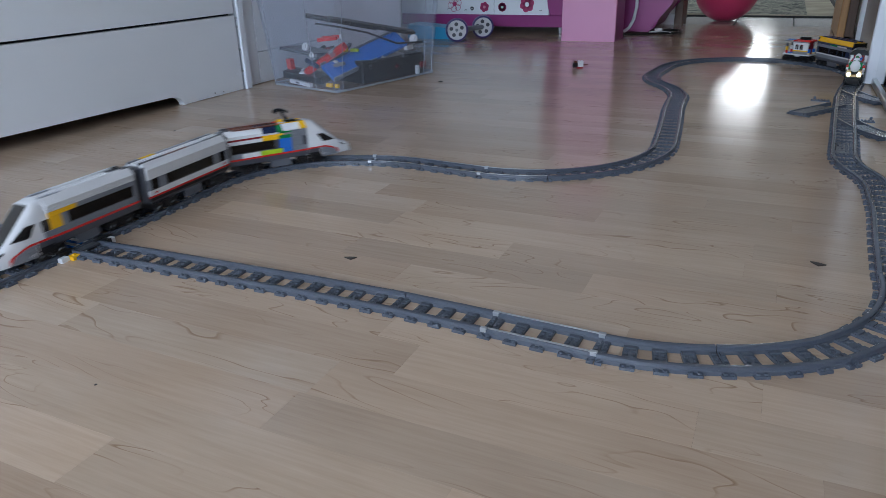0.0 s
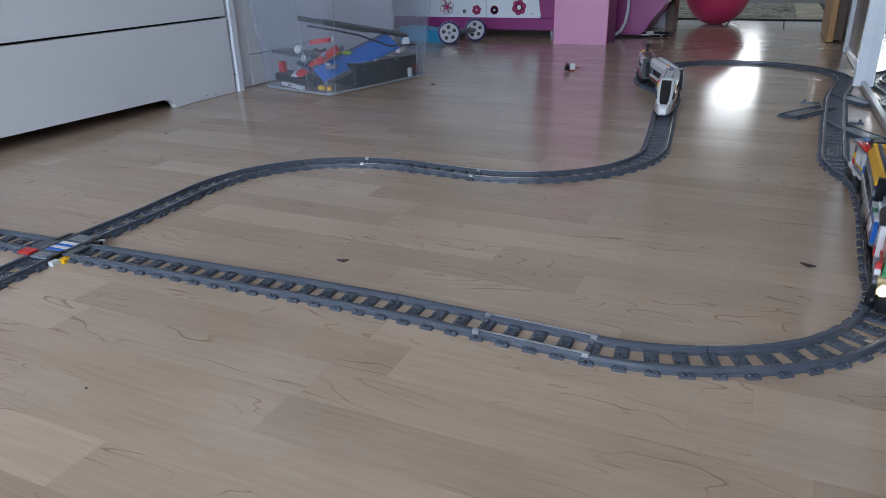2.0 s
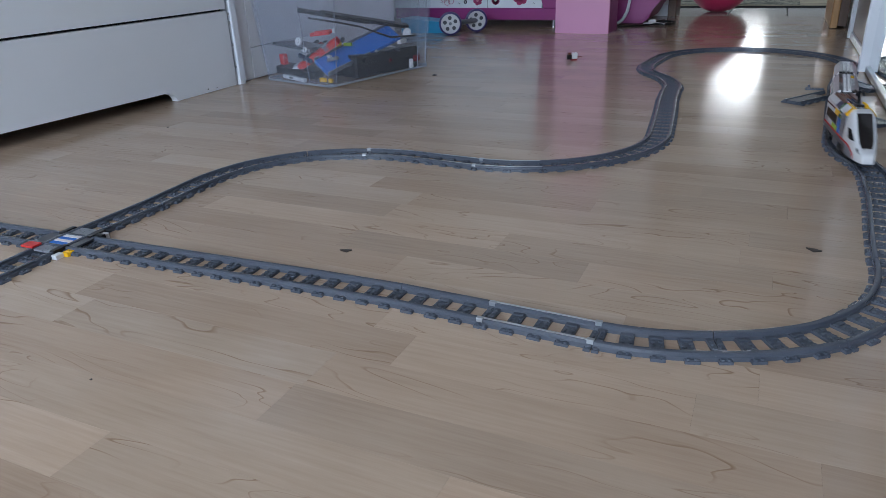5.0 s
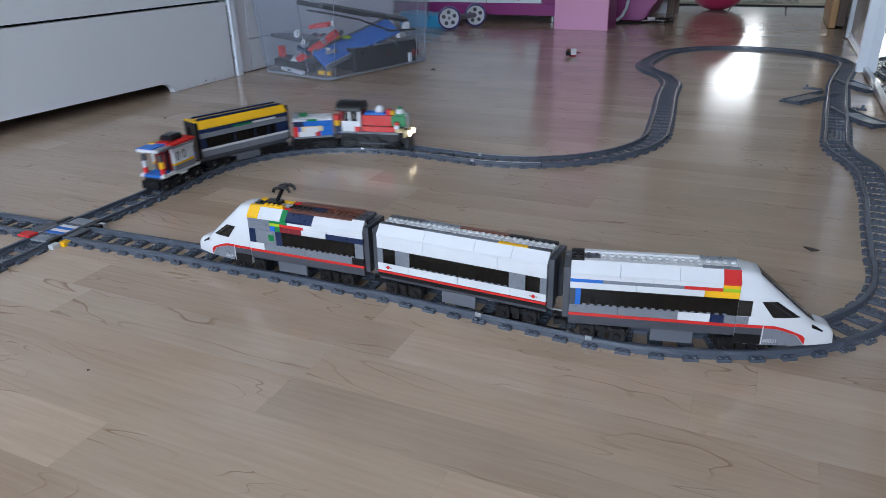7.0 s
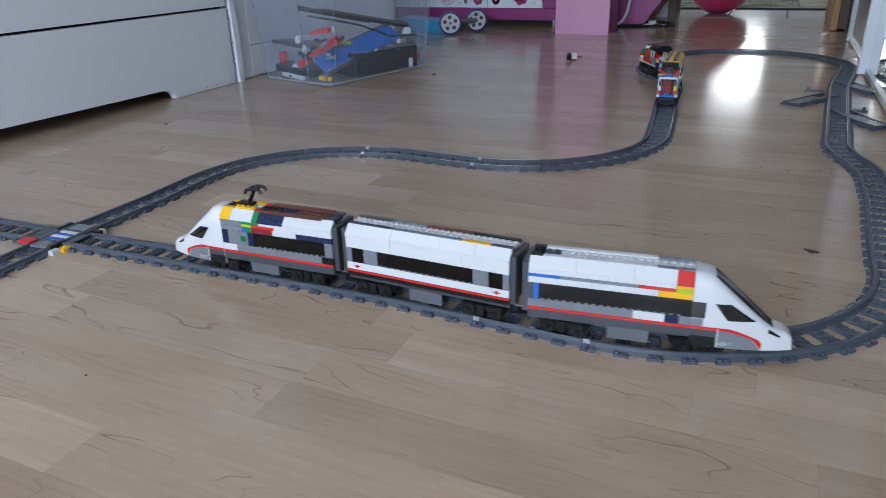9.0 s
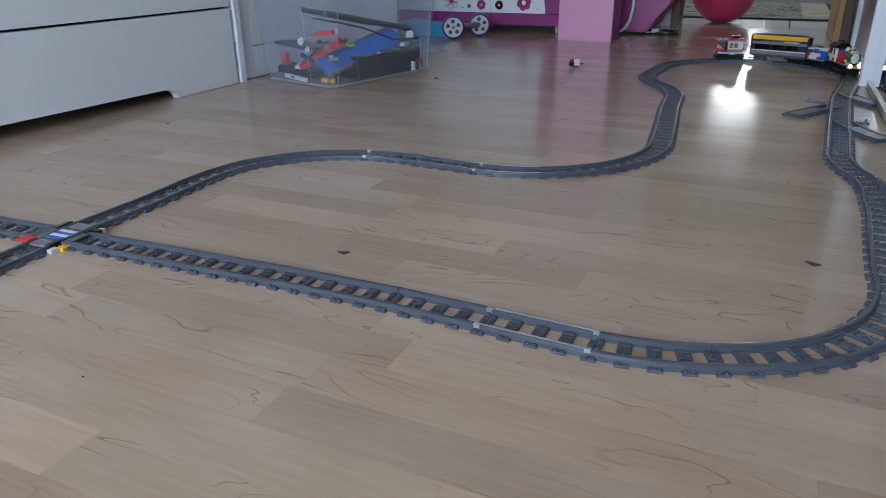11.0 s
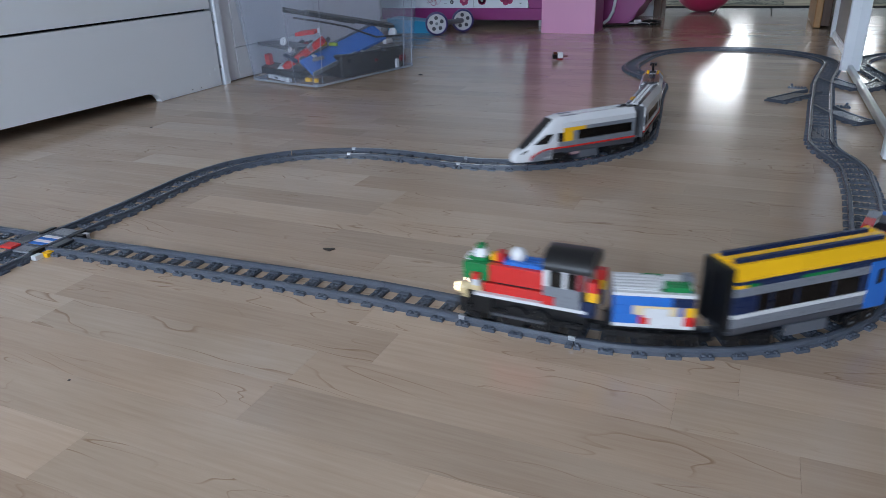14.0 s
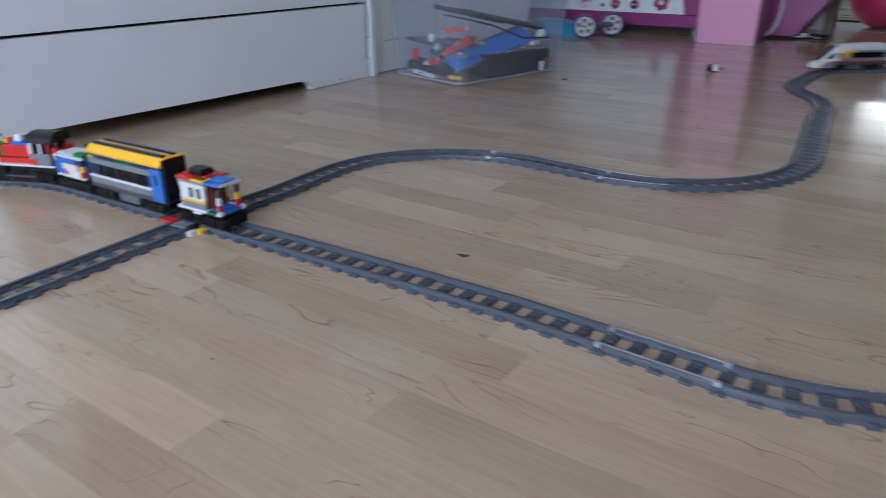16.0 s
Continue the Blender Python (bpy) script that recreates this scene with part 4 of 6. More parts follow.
def turnout_leg(end, bend, label, back):
    """A curved leg that leaves the line at a turnout, given by its blunt end: two rails on sleepers and a guard plate."""
    ex, ey, eh = end
    g = {"L": 1, "R": -1, "S": 0}[bend]
    px, py, _ = along(bend, 0, 0, 0, 1.0)
    h = radians(eh) - g * TURN
    x, y = ex - (math.cos(h) * px - math.sin(h) * py), ey - (math.sin(h) * px + math.cos(h) * py)
    t = thing("turnout_track", label, "toy track", "turnout legs", m=pose(x, y, 0.0, 0, 0, math.degrees(h)))
    for side, me in zip((1, -1), RAILS[bend]):
        child("rail", me, t, pose(0, 0, 0.0002))
        child("rail", rail_mesh("S", side, back), t, pose(-back, 0, 0.0002))
    for i in (0, 1, 2, 3, 4):
        px, py, ph = along(bend, 0, 0, 0, i / 4)
        child("sleeper", SLEEPER if i < 4 else HALF_B, t, pose(px, py, 0.0002, 0, 0, math.degrees(ph)))
    # the long pointed guard plate between the rails
    bm = bmesh.new()
    pts = []
    for f, s in [(0.1, -0.015), (0.5, -0.015), (0.75, -0.015), (1.0, -0.015), (1.0, 0.015), (0.75, 0.015), (0.5, 0.015), (0.1, 0.015)]:
        px, py, ph = along(bend, 0, 0, 0, f)
        pts.append((px - math.sin(ph) * s, py + math.cos(ph) * s))
    prism(bm, pts, 0.0038, 0.0086, "z")
    part("guard_plate", bm, TRACK, t)
    return t


def switch_plate(x, y, turn):
    """The studded arm that carries a turnout's lever."""
    t = thing("switch_plate", "narrow studded dark grey plate beside the turnout", "toy track", "turnout arms", m=pose(x, y, 0, 0, 0, turn))
    bm = bmesh.new()
    box(bm, 0.0, 0.048, -0.008, 0.008, 0.0, 0.0034, 0.0004)
    for i in range(6):
        for cy in (-0.004, 0.004):
            cyl(bm, pose(0.004 + i * 0.008, cy, 0.0034), 0.0024, 0.0022, 0.0017, 8)
    part("plate", bm, TRACK, t)
    block("lever", TRACK, t, 0.036, 0.042, -0.003, 0.003, 0.0052, 0.0125, 0.0006)


# two turnouts back to back on the east line: one leg ends loose, two run under the sliding doors
turnout_leg((0.200, 1.324, -123.0), "S", "loose turnout leg ending on the laminate", 0.05)
turnout_leg((0.385, 1.120, -50.0), "L", "curved turnout leg running under the sliding door", 0.055)
turnout_leg((0.411, 1.539, -50.0), "L", "curved turnout leg running under the sliding door", 0.055)
switch_plate(0.322, 1.300, 0.0)
switch_plate(0.282, 1.540, 180.0)


def stud_field(x0, y0, rows, cols, m):
    """The studded plate inside the turnout."""
    t = thing("turnout_plate", "studded dark grey plate inside the turnout", "toy track", m=m)
    bm = bmesh.new()
    box(bm, x0, x0 + rows * 0.008, y0, y0 + cols * 0.008, 0.0035, 0.0050, 0.0003)
    for i in range(rows):
        for j in range(cols):
            if j * 3 <= i + 1:
                cyl(bm, pose(x0 + 0.004 + i * 0.008, y0 + 0.004 + j * 0.008, 0.005), 0.0024, 0.0022, 0.0017, 8)
    part("plate", bm, TRACK, t)


_p = right_run[9]
stud_field(0.004, -0.016, 12, 4, pose(_p[1], _p[2], 0, 0, 0, math.degrees(_p[3])))


# ---- rolling stock: local x ahead, y to the left, z up from the laminate ----
WID = 0.0245


def brick(name, mat, parent, x0, x1, y0, y1, z0, z1, knobs=False, label=""):
    bm = bmesh.new()
    box(bm, x0, x1, y0, y1, z0, z1, 0.00035)
    if knobs:
        studs(bm, x0, x1, y0, y1, z1)
    return part(name, bm, mat, parent, label)


def bogie_mesh(length=0.052):
    bm = bmesh.new()
    box(bm, -length / 2, length / 2, -0.0150, 0.0150, 0.0150, 0.0268, 0.0006)
    cyl(bm, pose(0, 0, 0.0268), 0.0110, 0.0110, 0.0030, 14)
    for s in (-1, 1):
        for x in (-0.016, 0.016):
            box(bm, x - 0.0085, x + 0.0085, s * 0.0226 - 0.0016, s * 0.0226 + 0.0016, 0.0120, 0.0250, 0.0010)
            cyl(bm, pose(x, s * 0.0242, 0.0170, -90 * s, 0, 0), 0.0042, 0.0030, 0.0018, 8)
        box(bm, -length / 2, length / 2, s * 0.0205 - 0.0010, s * 0.0205 + 0.0010, 0.0185, 0.0255, 0.0)
        box(bm, -0.004, 0.004, s * 0.0236 - 0.0012, s * 0.0236 + 0.0012, 0.0135, 0.0262, 0.0)
        for x in (-0.016, 0.016):
            for dx in (-0.0055, 0.0055):
                cyl(bm, pose(x + dx, s * 0.0226, 0.0250), 0.0020, 0.0020, 0.0022, 6)
    return finish(bm, "bogie", BLACK, 30)


def wheel_mesh():
    bm = bmesh.new()
    cyl(bm, pose(0, -0.0205, 0, -90, 0, 0), 0.0086, 0.0082, 0.0035, 18)
    cyl(bm, pose(0, 0.0170, 0, -90, 0, 0), 0.0082, 0.0086, 0.0035, 18)
    cyl(bm, pose(0, -0.0180, 0, -90, 0, 0), 0.0022, 0.0022, 0.036, 8)
    return finish(bm, "wheel_set", BLACK, 30)


BOGIE, WHEEL = bogie_mesh(), wheel_mesh()


def add_bogies(v, places):
    out = []
    for x in places:
        b = child("bogie", BOGIE, v, pose(x, 0, 0))
        for dx in (-0.016, 0.016):
            child("wheel_set", WHEEL, b, pose(dx, 0, 0.0178))
        out.append((b, x))
    return out


def roof_slope(parent, mat, side, x0, x1, z0=0.0765, z1=0.0895, inset=0.0095, name="slope_brick"):
    """A sloped roof brick on one side of a coach."""
    w = WID + 0.0002
    out = [(w * side, z0), ((w) * side, z0 + 0.0025), ((w - inset) * side, z1), ((w - inset - 0.004) * side, z1), ((w - inset - 0.004) * side, z0)]
    bm = bmesh.new()
    prism(bm, out, x0 + 0.00015, x1 - 0.00015, "x")
    return part(name, bm, mat, parent)


def side_rows(parent, side, rows, z0, z1, name="brick", depth=0.006, proud=0.0):
    """Bricks side by side along a wall: (x0, x1, material)."""
    a, b = sorted((side * (WID + proud), side * (WID - depth)))
    for x0, x1, mat in rows:
        brick(name, mat, parent, x0 + 0.00012, x1 - 0.00012, a, b, z0 + 0.0001, z1)


def windows(parent, side, spans, z0, z1):
    for x0, x1 in spans:
        a, b = sorted((side * (WID - 0.0006), side * (WID - 0.0018)))
        block("window_pane", SMOKE, parent, x0, x1, a, b, z0, z1, 0.0, "smoke-brown tinted pane")


def gangway(parent, x, sign, mat=DGREY):
    """Grey end wall with a dark recessed doorway; sign: which way it faces."""
    a, b = sorted((x, x + sign * 0.007))
    for y in (-1, 1):
        lo, hi = sorted((y * 0.0105, y * 0.0215))
        brick("end_wall", mat, parent, a, b, lo, hi, 0.026, 0.084)
    brick("end_wall", mat, parent, a, b, -0.0104, 0.0104, 0.0745, 0.0838)
    block("doorway", BLACK, parent, min(x, x + sign * 0.003), max(x, x + sign * 0.003), -0.0103, 0.0103, 0.026, 0.0744, 0.0)
    a, b = sorted((x + sign * 0.001, x + sign * 0.016))
    block("coupling", BLACK, parent, a, b, -0.004, 0.004, 0.013, 0.019, 0.001, "magnetic coupling")


# -- nose of the streamlined end cars --
NL = 0.102


def nose_top(u):
    if u < 0.18:
        return 0.0905 - 0.003 * u / 0.18
    if u < 0.80:
        return 0.0875 - 0.053 * (u - 0.18) / 0.62
    return 0.0205 + 0.014 * math.sqrt(max(0.0, 1 - ((u - 0.80) / 0.2) ** 2))


def nose_at(x0, u, a, off=0.0):
    """A point of the nose shell: u along it, a round it from the left sill (0) over the top to the right (pi)."""
    zt, zb = nose_top(u) + off, 0.0195
    w = WID * (1 - 0.62 * u**2.6) + off
    c, s = math.cos(a), math.sin(a)
    return Vector((x0 + NL * u + (off if u > 0.9 else 0), w * math.copysign(abs(c) ** 0.42, c), zb + (zt - zb) * abs(s) ** 0.62))


def nose_angle(u, z):
    r = min(1.0, max(0.0, (z - 0.0195) / (nose_top(u) - 0.0195)))
    return math.asin(min(1.0, r ** (1 / 0.62)))


def grid(bm, rows):
    for a, b in zip(rows, rows[1:]):
        for i in range(len(a) - 1):
            bm.faces.new((a[i], a[i + 1], b[i + 1], b[i]))


def nose_patch(x0, us, lo, hi, off, right=False, n=6):
    """A thin piece laid on the shell between two heights."""
    bm = bmesh.new()
    rows = []
    for u in us:
        a0, a1 = nose_angle(u, lo(u)), nose_angle(u, hi(u))
        if right:
            a0, a1 = math.pi - a0, math.pi - a1
        rows.append([bm.verts.new(nose_at(x0, u, a0 + (a1 - a0) * k / n, off)) for k in range(n + 1)])
    grid(bm, rows)
    return bm


def nose(parent, x0, text_label="60051"):
    us = [0, 0.06, 0.12, 0.18, 0.25, 0.32, 0.4, 0.48, 0.56, 0.64, 0.72, 0.8, 0.85, 0.9, 0.94, 0.97, 0.99, 1.0]
    bm = bmesh.new()
    n = 28
    rows = [[bm.verts.new(nose_at(x0, u, math.pi * k / n)) for k in range(n + 1)] for u in us]
    grid(bm, rows)
    for r in (rows[0], rows[-1]):
        bm.faces.new(r)
    for a, b in zip(rows, rows[1:]):
        bm.faces.new((a[0], b[0], b[-1], a[-1]))
    shell = part("nose_shell", bm, WHITE, parent, "smooth white streamlined nose", 50)
    lerp = lambda a, b, u, u0, u1: a + (b - a) * min(1.0, max(0.0, (u - u0) / (u1 - u0)))
    fine = lambda a, b, k=12: [a + (b - a) * i / k for i in range(k + 1)]
    for right in (False, True):
        part("side_window", nose_patch(x0, fine(0.22, 0.62, 24), lambda u: lerp(0.0600, 0.0432, u, 0.22, 0.35), lambda u: lerp(0.0602, 0.0434, u, 0.37, 0.62), 0.0004, right), SMOKE_DARK, shell, "black side window", 40)
        part("stripe", nose_patch(x0, fine(0.0, 0.70, 24), lambda u: 0.0312 - 0.0115 * lerp(0, 1, u, 0.36, 0.70) ** 1.4, lambda u: 0.0345 - 0.0122 * lerp(0, 1, u, 0.36, 0.70) ** 1.4, 0.0005, right, 2), RED, shell, "red stripe", 40)
        part("sill", nose_patch(x0, fine(0.0, 0.265, 8), lambda u: 0.0236, lambda u: 0.0311, 0.0004, right, 3), DGREY, shell, "dark grey sill", 40)
        # black on the lower shell stands in for the shade over the bogie
        part("bogie_cover", nose_patch(x0, fine(0.0, 0.265, 8), lambda u: 0.0196, lambda u: 0.0236, 0.0004, right, 3), BLACK, shell, "black patch standing in for the shade above the bogie", 40)
        part("skirt", nose_patch(x0, fine(0.27, 0.69, 20), lambda u: 0.0196, lambda u: 0.0311 - 0.0113 * lerp(0, 1, u, 0.36, 0.69) ** 1.4, 0.0004, right, 3), LGREY, shell, "grey skirt", 40)
        part("headlight_slit", nose_patch(x0, fine(0.75, 0.87, 5), lambda u: lerp(0.0315, 0.0262, u, 0.75, 0.87), lambda u: lerp(0.0350, 0.0280, u, 0.75, 0.87), 0.0005, right, 2), SMOKE_DARK, shell, "dark headlight slit")
        # light upright seam line behind the number
        part("seam", nose_patch(x0, (0.265, 0.277), lambda u: 0.0198, lambda u: 0.0335, 0.0006, right, 2), WHITE, shell)
    # windscreen over the top
    bm = bmesh.new()
    rows = []
    for u in fine(0.20, 0.80, 12):
        half = lerp(0.20, 0.34, u, 0.27, 0.8) * (1.0 if u < 0.7 else 1.0 - 4.0 * (u - 0.7))
        rows.append([bm.verts.new(nose_at(x0, u, math.pi / 2 - half + 2 * half * k / 10, 0.0005)) for k in range(11)])
    grid(bm, rows)
    part("windscreen", bm, SMOKE_DARK, shell, "black glossy windscreen", 50)
    # number print on the skirts
    for sgn in (1, -1):
        cu = bpy.data.curves.new("number_print", "FONT")
        cu.body, cu.size, cu.align_x = text_label, 0.0058, "CENTER"
        tmp = bpy.data.objects.new("number_print", cu)
        me = bpy.data.meshes.new_from_object(tmp)
        bpy.data.objects.remove(tmp)
        me.materials.append(WHITE)
        ob = child("number_print", me, shell, pose(x0 + 0.0335, sgn * (WID + 0.0006), 0.0232, 90, 0, 180 if sgn > 0 else 0))
        tagged(ob, label="white printed running number")
    return shell


def white_car_base(v, x0, x1, places):
    block("chassis", DGREY, v, x0, x1, -0.0215, 0.0215, 0.0225, 0.0270, 0.0006)
    brick("floor_plate", BLACK, v, x0, x1, -0.0235, 0.0235, 0.0271, 0.0300)
    mid = (places[0] + places[1]) / 2
    for s in (-1, 1):
        a, b = sorted((s * 0.0195, s * 0.0225))
        brick("underfloor_box", MGREY, v, mid - 0.022, mid + 0.022, a, b, 0.0135, 0.0224)
    return add_bogies(v, places)


def interior(v, x0, x1, seed):
    rng = random.Random(seed)
    block("interior_floor", BLACK, v, x0, x1, -0.021, 0.021, 0.0301, 0.0330, 0.0)
    x = x0 + 0.012
    while x < x1 - 0.016:
        for s in (-1, 1):
            if rng.random() < 0.75:
                m = rng.choice((DRED, BROWN, TAN, DGREY, BLUE, DRED, YELLOW))
                a, b = sorted((s * 0.006, s * 0.015))
                brick("seat", m, v, x, x + 0.008, a, b, 0.0331, 0.048 + 0.008 * rng.random())
        x += 0.020


def middle_car():
    v = thing("passenger_car", "white toy middle coach with red stripe and tinted windows", "toy train car", "streamlined white train")
    L = 0.109
    bogies = white_car_base(v, -L, L, (0.074, -0.074))
    interior(v, -0.1, 0.1, 4)
    for s in (-1, 1):
        side_rows(v, s, [(-L, L, BLACK)], 0.0255, 0.0305, "sill", 0.002, 0.0003)
        side_rows(v, s, [(-L, L, RED)], 0.0307, 0.0333, "stripe", 0.004, 0.0004)
        side_rows(v, s, [(-L, -0.066, WHITE), (-0.066, 0.0, WHITE), (0.0, 0.066, WHITE), (0.066, L, WHITE)], 0.0339, 0.0430)
        side_rows(v, s, [(-L, -0.101, LGREY), (-0.084, -0.064, LGREY), (0.064, 0.084, LGREY), (0.101, L, LGREY)], 0.0431, 0.0620)
        windows(v, s, [(-0.101, -0.084), (-0.064, 0.064), (0.084, 0.101)], 0.0431, 0.0620)
        bm = bmesh.new()
        for i in range(16):
            box(bm, -0.062 + i * 0.008, -0.058 + i * 0.008, min(s * 0.0230, s * 0.0242), max(s * 0.0230, s * 0.0242), 0.0431, 0.0447)
        part("sill_stud", bm, LGREY, v)
        side_rows(v, s, [(-L, -0.05, WHITE), (-0.05, 0.045, WHITE), (0.045, L, WHITE)], 0.0621, 0.0764)
        for x0, x1, m in ((-L, -0.066, WHITE), (-0.066, -0.02, WHITE), (-0.02, 0.045, WHITE), (0.045, L, WHITE)):
            roof_slope(v, m, s, x0, x1)
        edge = [(-L, -0.082, DGREY), (-0.082, -0.046, YELLOW), (-0.046, 0.05, LGREY), (0.05, L, DGREY)] if s > 0 else [(-L, -0.05, BLACK), (-0.05, 0.012, BROWN), (0.012, 0.06, LGREY), (0.06, L, DGREY)]
        for x0, x1, m in edge:
            a, b = sorted((s * 0.0085, s * 0.0150))
            brick("roof_tile", m, v, x0, x1 - 0.0002, a, b, 0.0870, 0.0902)
        for x in (0.094, -0.094):
            # printed emblem as plain shapes
            a, b = sorted((s * (WID + 0.0002), s * (WID + 0.0005)))
            block("emblem_print", DRED, v, x - 0.005, x + 0.005, a, b, 0.0380, 0.0388, 0.0)
            bm = bmesh.new()
            cyl(bm, pose(x, s * (WID + 0.0002), 0.0384, -90 * s, 0, 0), 0.0022, 0.0022, 0.0005, 12)
            part("emblem_print", bm, RED, v)
    for x0, x1, m in ((-L, -0.04, WHITE), (-0.04, 0.04, WHITE), (0.04, L, WHITE)):
        brick("roof_plate", m, v, x0, x1 - 0.0002, -0.0084, 0.0084, 0.0860, 0.0885, True)
    gangway(v, L, 1)
    gangway(v, -L, -1)
    return v, bogies


def end_car(lead):
    """An end car, nose towards +x."""
    name = "lead end coach of mixed bricks with a black pantograph" if lead else "white end coach with orange and red accent bricks"
    v = thing("end_car", f"toy streamlined {name}", "toy train car", "streamlined white train")
    xr, xn = -0.136, 0.036
    bogies = white_car_base(v, xr, xn, (0.042, -0.094))
    brick("front_frame", BLACK, v, xn, xn + 0.055, -0.015, 0.015, 0.0160, 0.0250)
    interior(v, xr + 0.01, xn - 0.01, 7 if lead else 9)
    span = xn - xr
    at = lambda u: xn - u * span
    row = lambda items: [(at(b), at(a), m) for a, b, m in items]
    for s in (-1, 1):
        side_rows(v, s, [(xr, xn, DGREY)], 0.0225, 0.0305, "sill", 0.002, 0.0002)
        side_rows(v, s, [(xr, xn, RED)], 0.0305, 0.0338, "stripe", 0.004, 0.0004)
        if lead and s > 0:
            low = [(0, 0.13, WHITE), (0.13, 0.5, LGREY), (0.5, 0.90, LGREY), (0.90, 1, BLACK)]
            win = [(0, 0.06, NAVY), (0.06, 0.17, LGREY), (0.17, 0.245, LGREY), (0.245, 0.30, NAVY), (0.93, 1, LGREY)]
            panes = [(0.30, 0.93)]
            mid = [(0, 0.2, LGREY), (0.2, 0.245, BLUE), (0.245, 0.29, GREEN), (0.29, 0.48, DRED), (0.48, 0.69, WHITE), (0.69, 1, NAVY)]
            top = [(0, 0.10, YELLOW), (0.10, 0.30, WHITE), (0.30, 0.35, GREEN), (0.35, 0.58, NAVY), (0.58, 1, WHITE)]
        elif lead:
            low = [(0, 0.2, LGREY), (0.2, 0.32, BLUE), (0.32, 0.6, LIME), (0.6, 0.82, WHITE), (0.82, 1, LGREY)]
            win = [(0, 0.06, DGREY), (0.06, 0.2, LGREY), (0.2, 0.36, BLUE), (0.36, 0.42, DGREY), (0.95, 1, LGREY)]
            panes = [(0.42, 0.95)]
            mid = [(0, 0.2, LGREY), (0.2, 0.36, GREEN), (0.36, 0.56, YELLOW), (0.56, 0.75, WHITE), (0.75, 1, WHITE)]
            top = [(0, 0.08, YELLOW), (0.08, 0.30, WHITE), (0.30, 0.37, GREEN), (0.37, 0.55, NAVY), (0.55, 1, WHITE)]
        elif s > 0:
            low = [(-0.0, 0.5, LGREY), (0.5, 1, LGREY)]
            win = [(0, 0.13, YELLOW), (0.13, 0.2, LGREY), (0.95, 1, LGREY)]
            panes = [(0.2, 0.95)]
            mid = [(0, 0.3, YELLOW), (0.3, 1, LGREY)]
            top = [(0, 0.12, WHITE), (0.12, 1, WHITE)]
        else:
            low = [(0, 0.07, LGREY), (0.07, 0.15, NAVY), (0.15, 0.34, WHITE), (0.34, 0.7, LGREY), (0.7, 1, LGREY)]
            win = [(0.93, 0.965, BLUE), (0.965, 1, DGREY)]
            panes = [(0.0, 0.93)]
            mid = [(0, 0.2, YELLOW), (0.2, 0.6, WHITE), (0.6, 1, WHITE)]
            top = [(0, 0.1, RED), (0.1, 0.35, WHITE), (0.35, 0.7, WHITE), (0.7, 1, WHITE)]
        side_rows(v, s, row(low), 0.0339, 0.0430)
        side_rows(v, s, row(win), 0.0431, 0.0620)
        windows(v, s, [(at(b), at(a)) for a, b in panes], 0.0431, 0.0620)
        bm = bmesh.new()
        a0, a1 = at(panes[0][1]), at(panes[0][0])
        for i in range(int((a1 - a0) / 0.008)):
            box(bm, a0 + 0.002 + i * 0.008, a0 + 0.006 + i * 0.008, min(s * 0.0230, s * 0.0242), max(s * 0.0230, s * 0.0242), 0.0431, 0.0447)
        part("sill_stud", bm, LGREY, v)
        side_rows(v, s, row(mid), 0.0621, 0.0690)
        line = {(True, 1): [(0, 0.2, LGREY), (0.2, 0.29, LIME), (0.29, 0.5, RED), (0.5, 0.7, WHITE), (0.7, 1, WHITE)], (True, -1): [(0, 0.3, LGREY), (0.3, 0.56, YELLOW), (0.56, 1, DRED)],
                (False, -1): [(0, 0.1, LIME), (0.1, 0.32, RED), (0.32, 0.55, LGREY), (0.55, 0.8, LGREY), (0.8, 1, BLUE)], (False, 1): [(0, 0.3, WHITE), (0.3, 1, WHITE)]}[(lead, s)]
        side_rows(v, s, row(line), 0.0691, 0.0728)
        up = [(0, 0.1, YELLOW), (0.1, 1, WHITE)] if not lead else mid[:1] + [(0.2, 0.36, top[2][2]), (0.36, 1, WHITE)]
        side_rows(v, s, row(up if lead else ([(0, 0.1, YELLOW if s < 0 else WHITE), (0.1, 0.5, WHITE), (0.5, 1, WHITE)])), 0.0729, 0.0764)
        for a, b, m in top:
            roof_slope(v, m, s, at(b), at(a))
        edges = [(0, 0.1, YELLOW), (0.1, 0.3, YELLOW), (0.3, 0.36, RED), (0.36, 0.92, BROWN), (0.92, 1, DGREY)] if lead else [(0, 0.1, LGREY), (0.1, 0.22, LGREY), (0.22, 0.92, WHITE), (0.92, 1, BLACK)]
        for a, b, m in edges:
            lo, hi = sorted((s * 0.0085, s * 0.0150))
            brick("roof_tile", m, v, at(b), at(a) - 0.0002, lo, hi, 0.0870, 0.0902)
    tops = [(0, 0.09, BLACK), (0.09, 0.3, WHITE), (0.3, 0.5, BLACK), (0.5, 0.62, NAVY), (0.62, 0.9, WHITE if not lead else BROWN), (0.9, 1, DGREY)] if lead else [(0, 0.2, WHITE), (0.2, 0.82, WHITE), (0.82, 0.92, DGREY), (0.92, 1, BLACK)]
    for a, b, m in tops:
        brick("roof_plate", m, v, at(b), at(a) - 0.0002, -0.0084, 0.0084, 0.0850, 0.0880, True)
    if lead:
        for s in (-1, 1):
            lo, hi = sorted((s * 0.0150, s * 0.0185))
            brick("roof_tile", BROWN, v, at(0.9), at(0.36), lo, hi, 0.0885, 0.0900)
        # pantograph: base, arm and hooked head
        x = at(0.17)
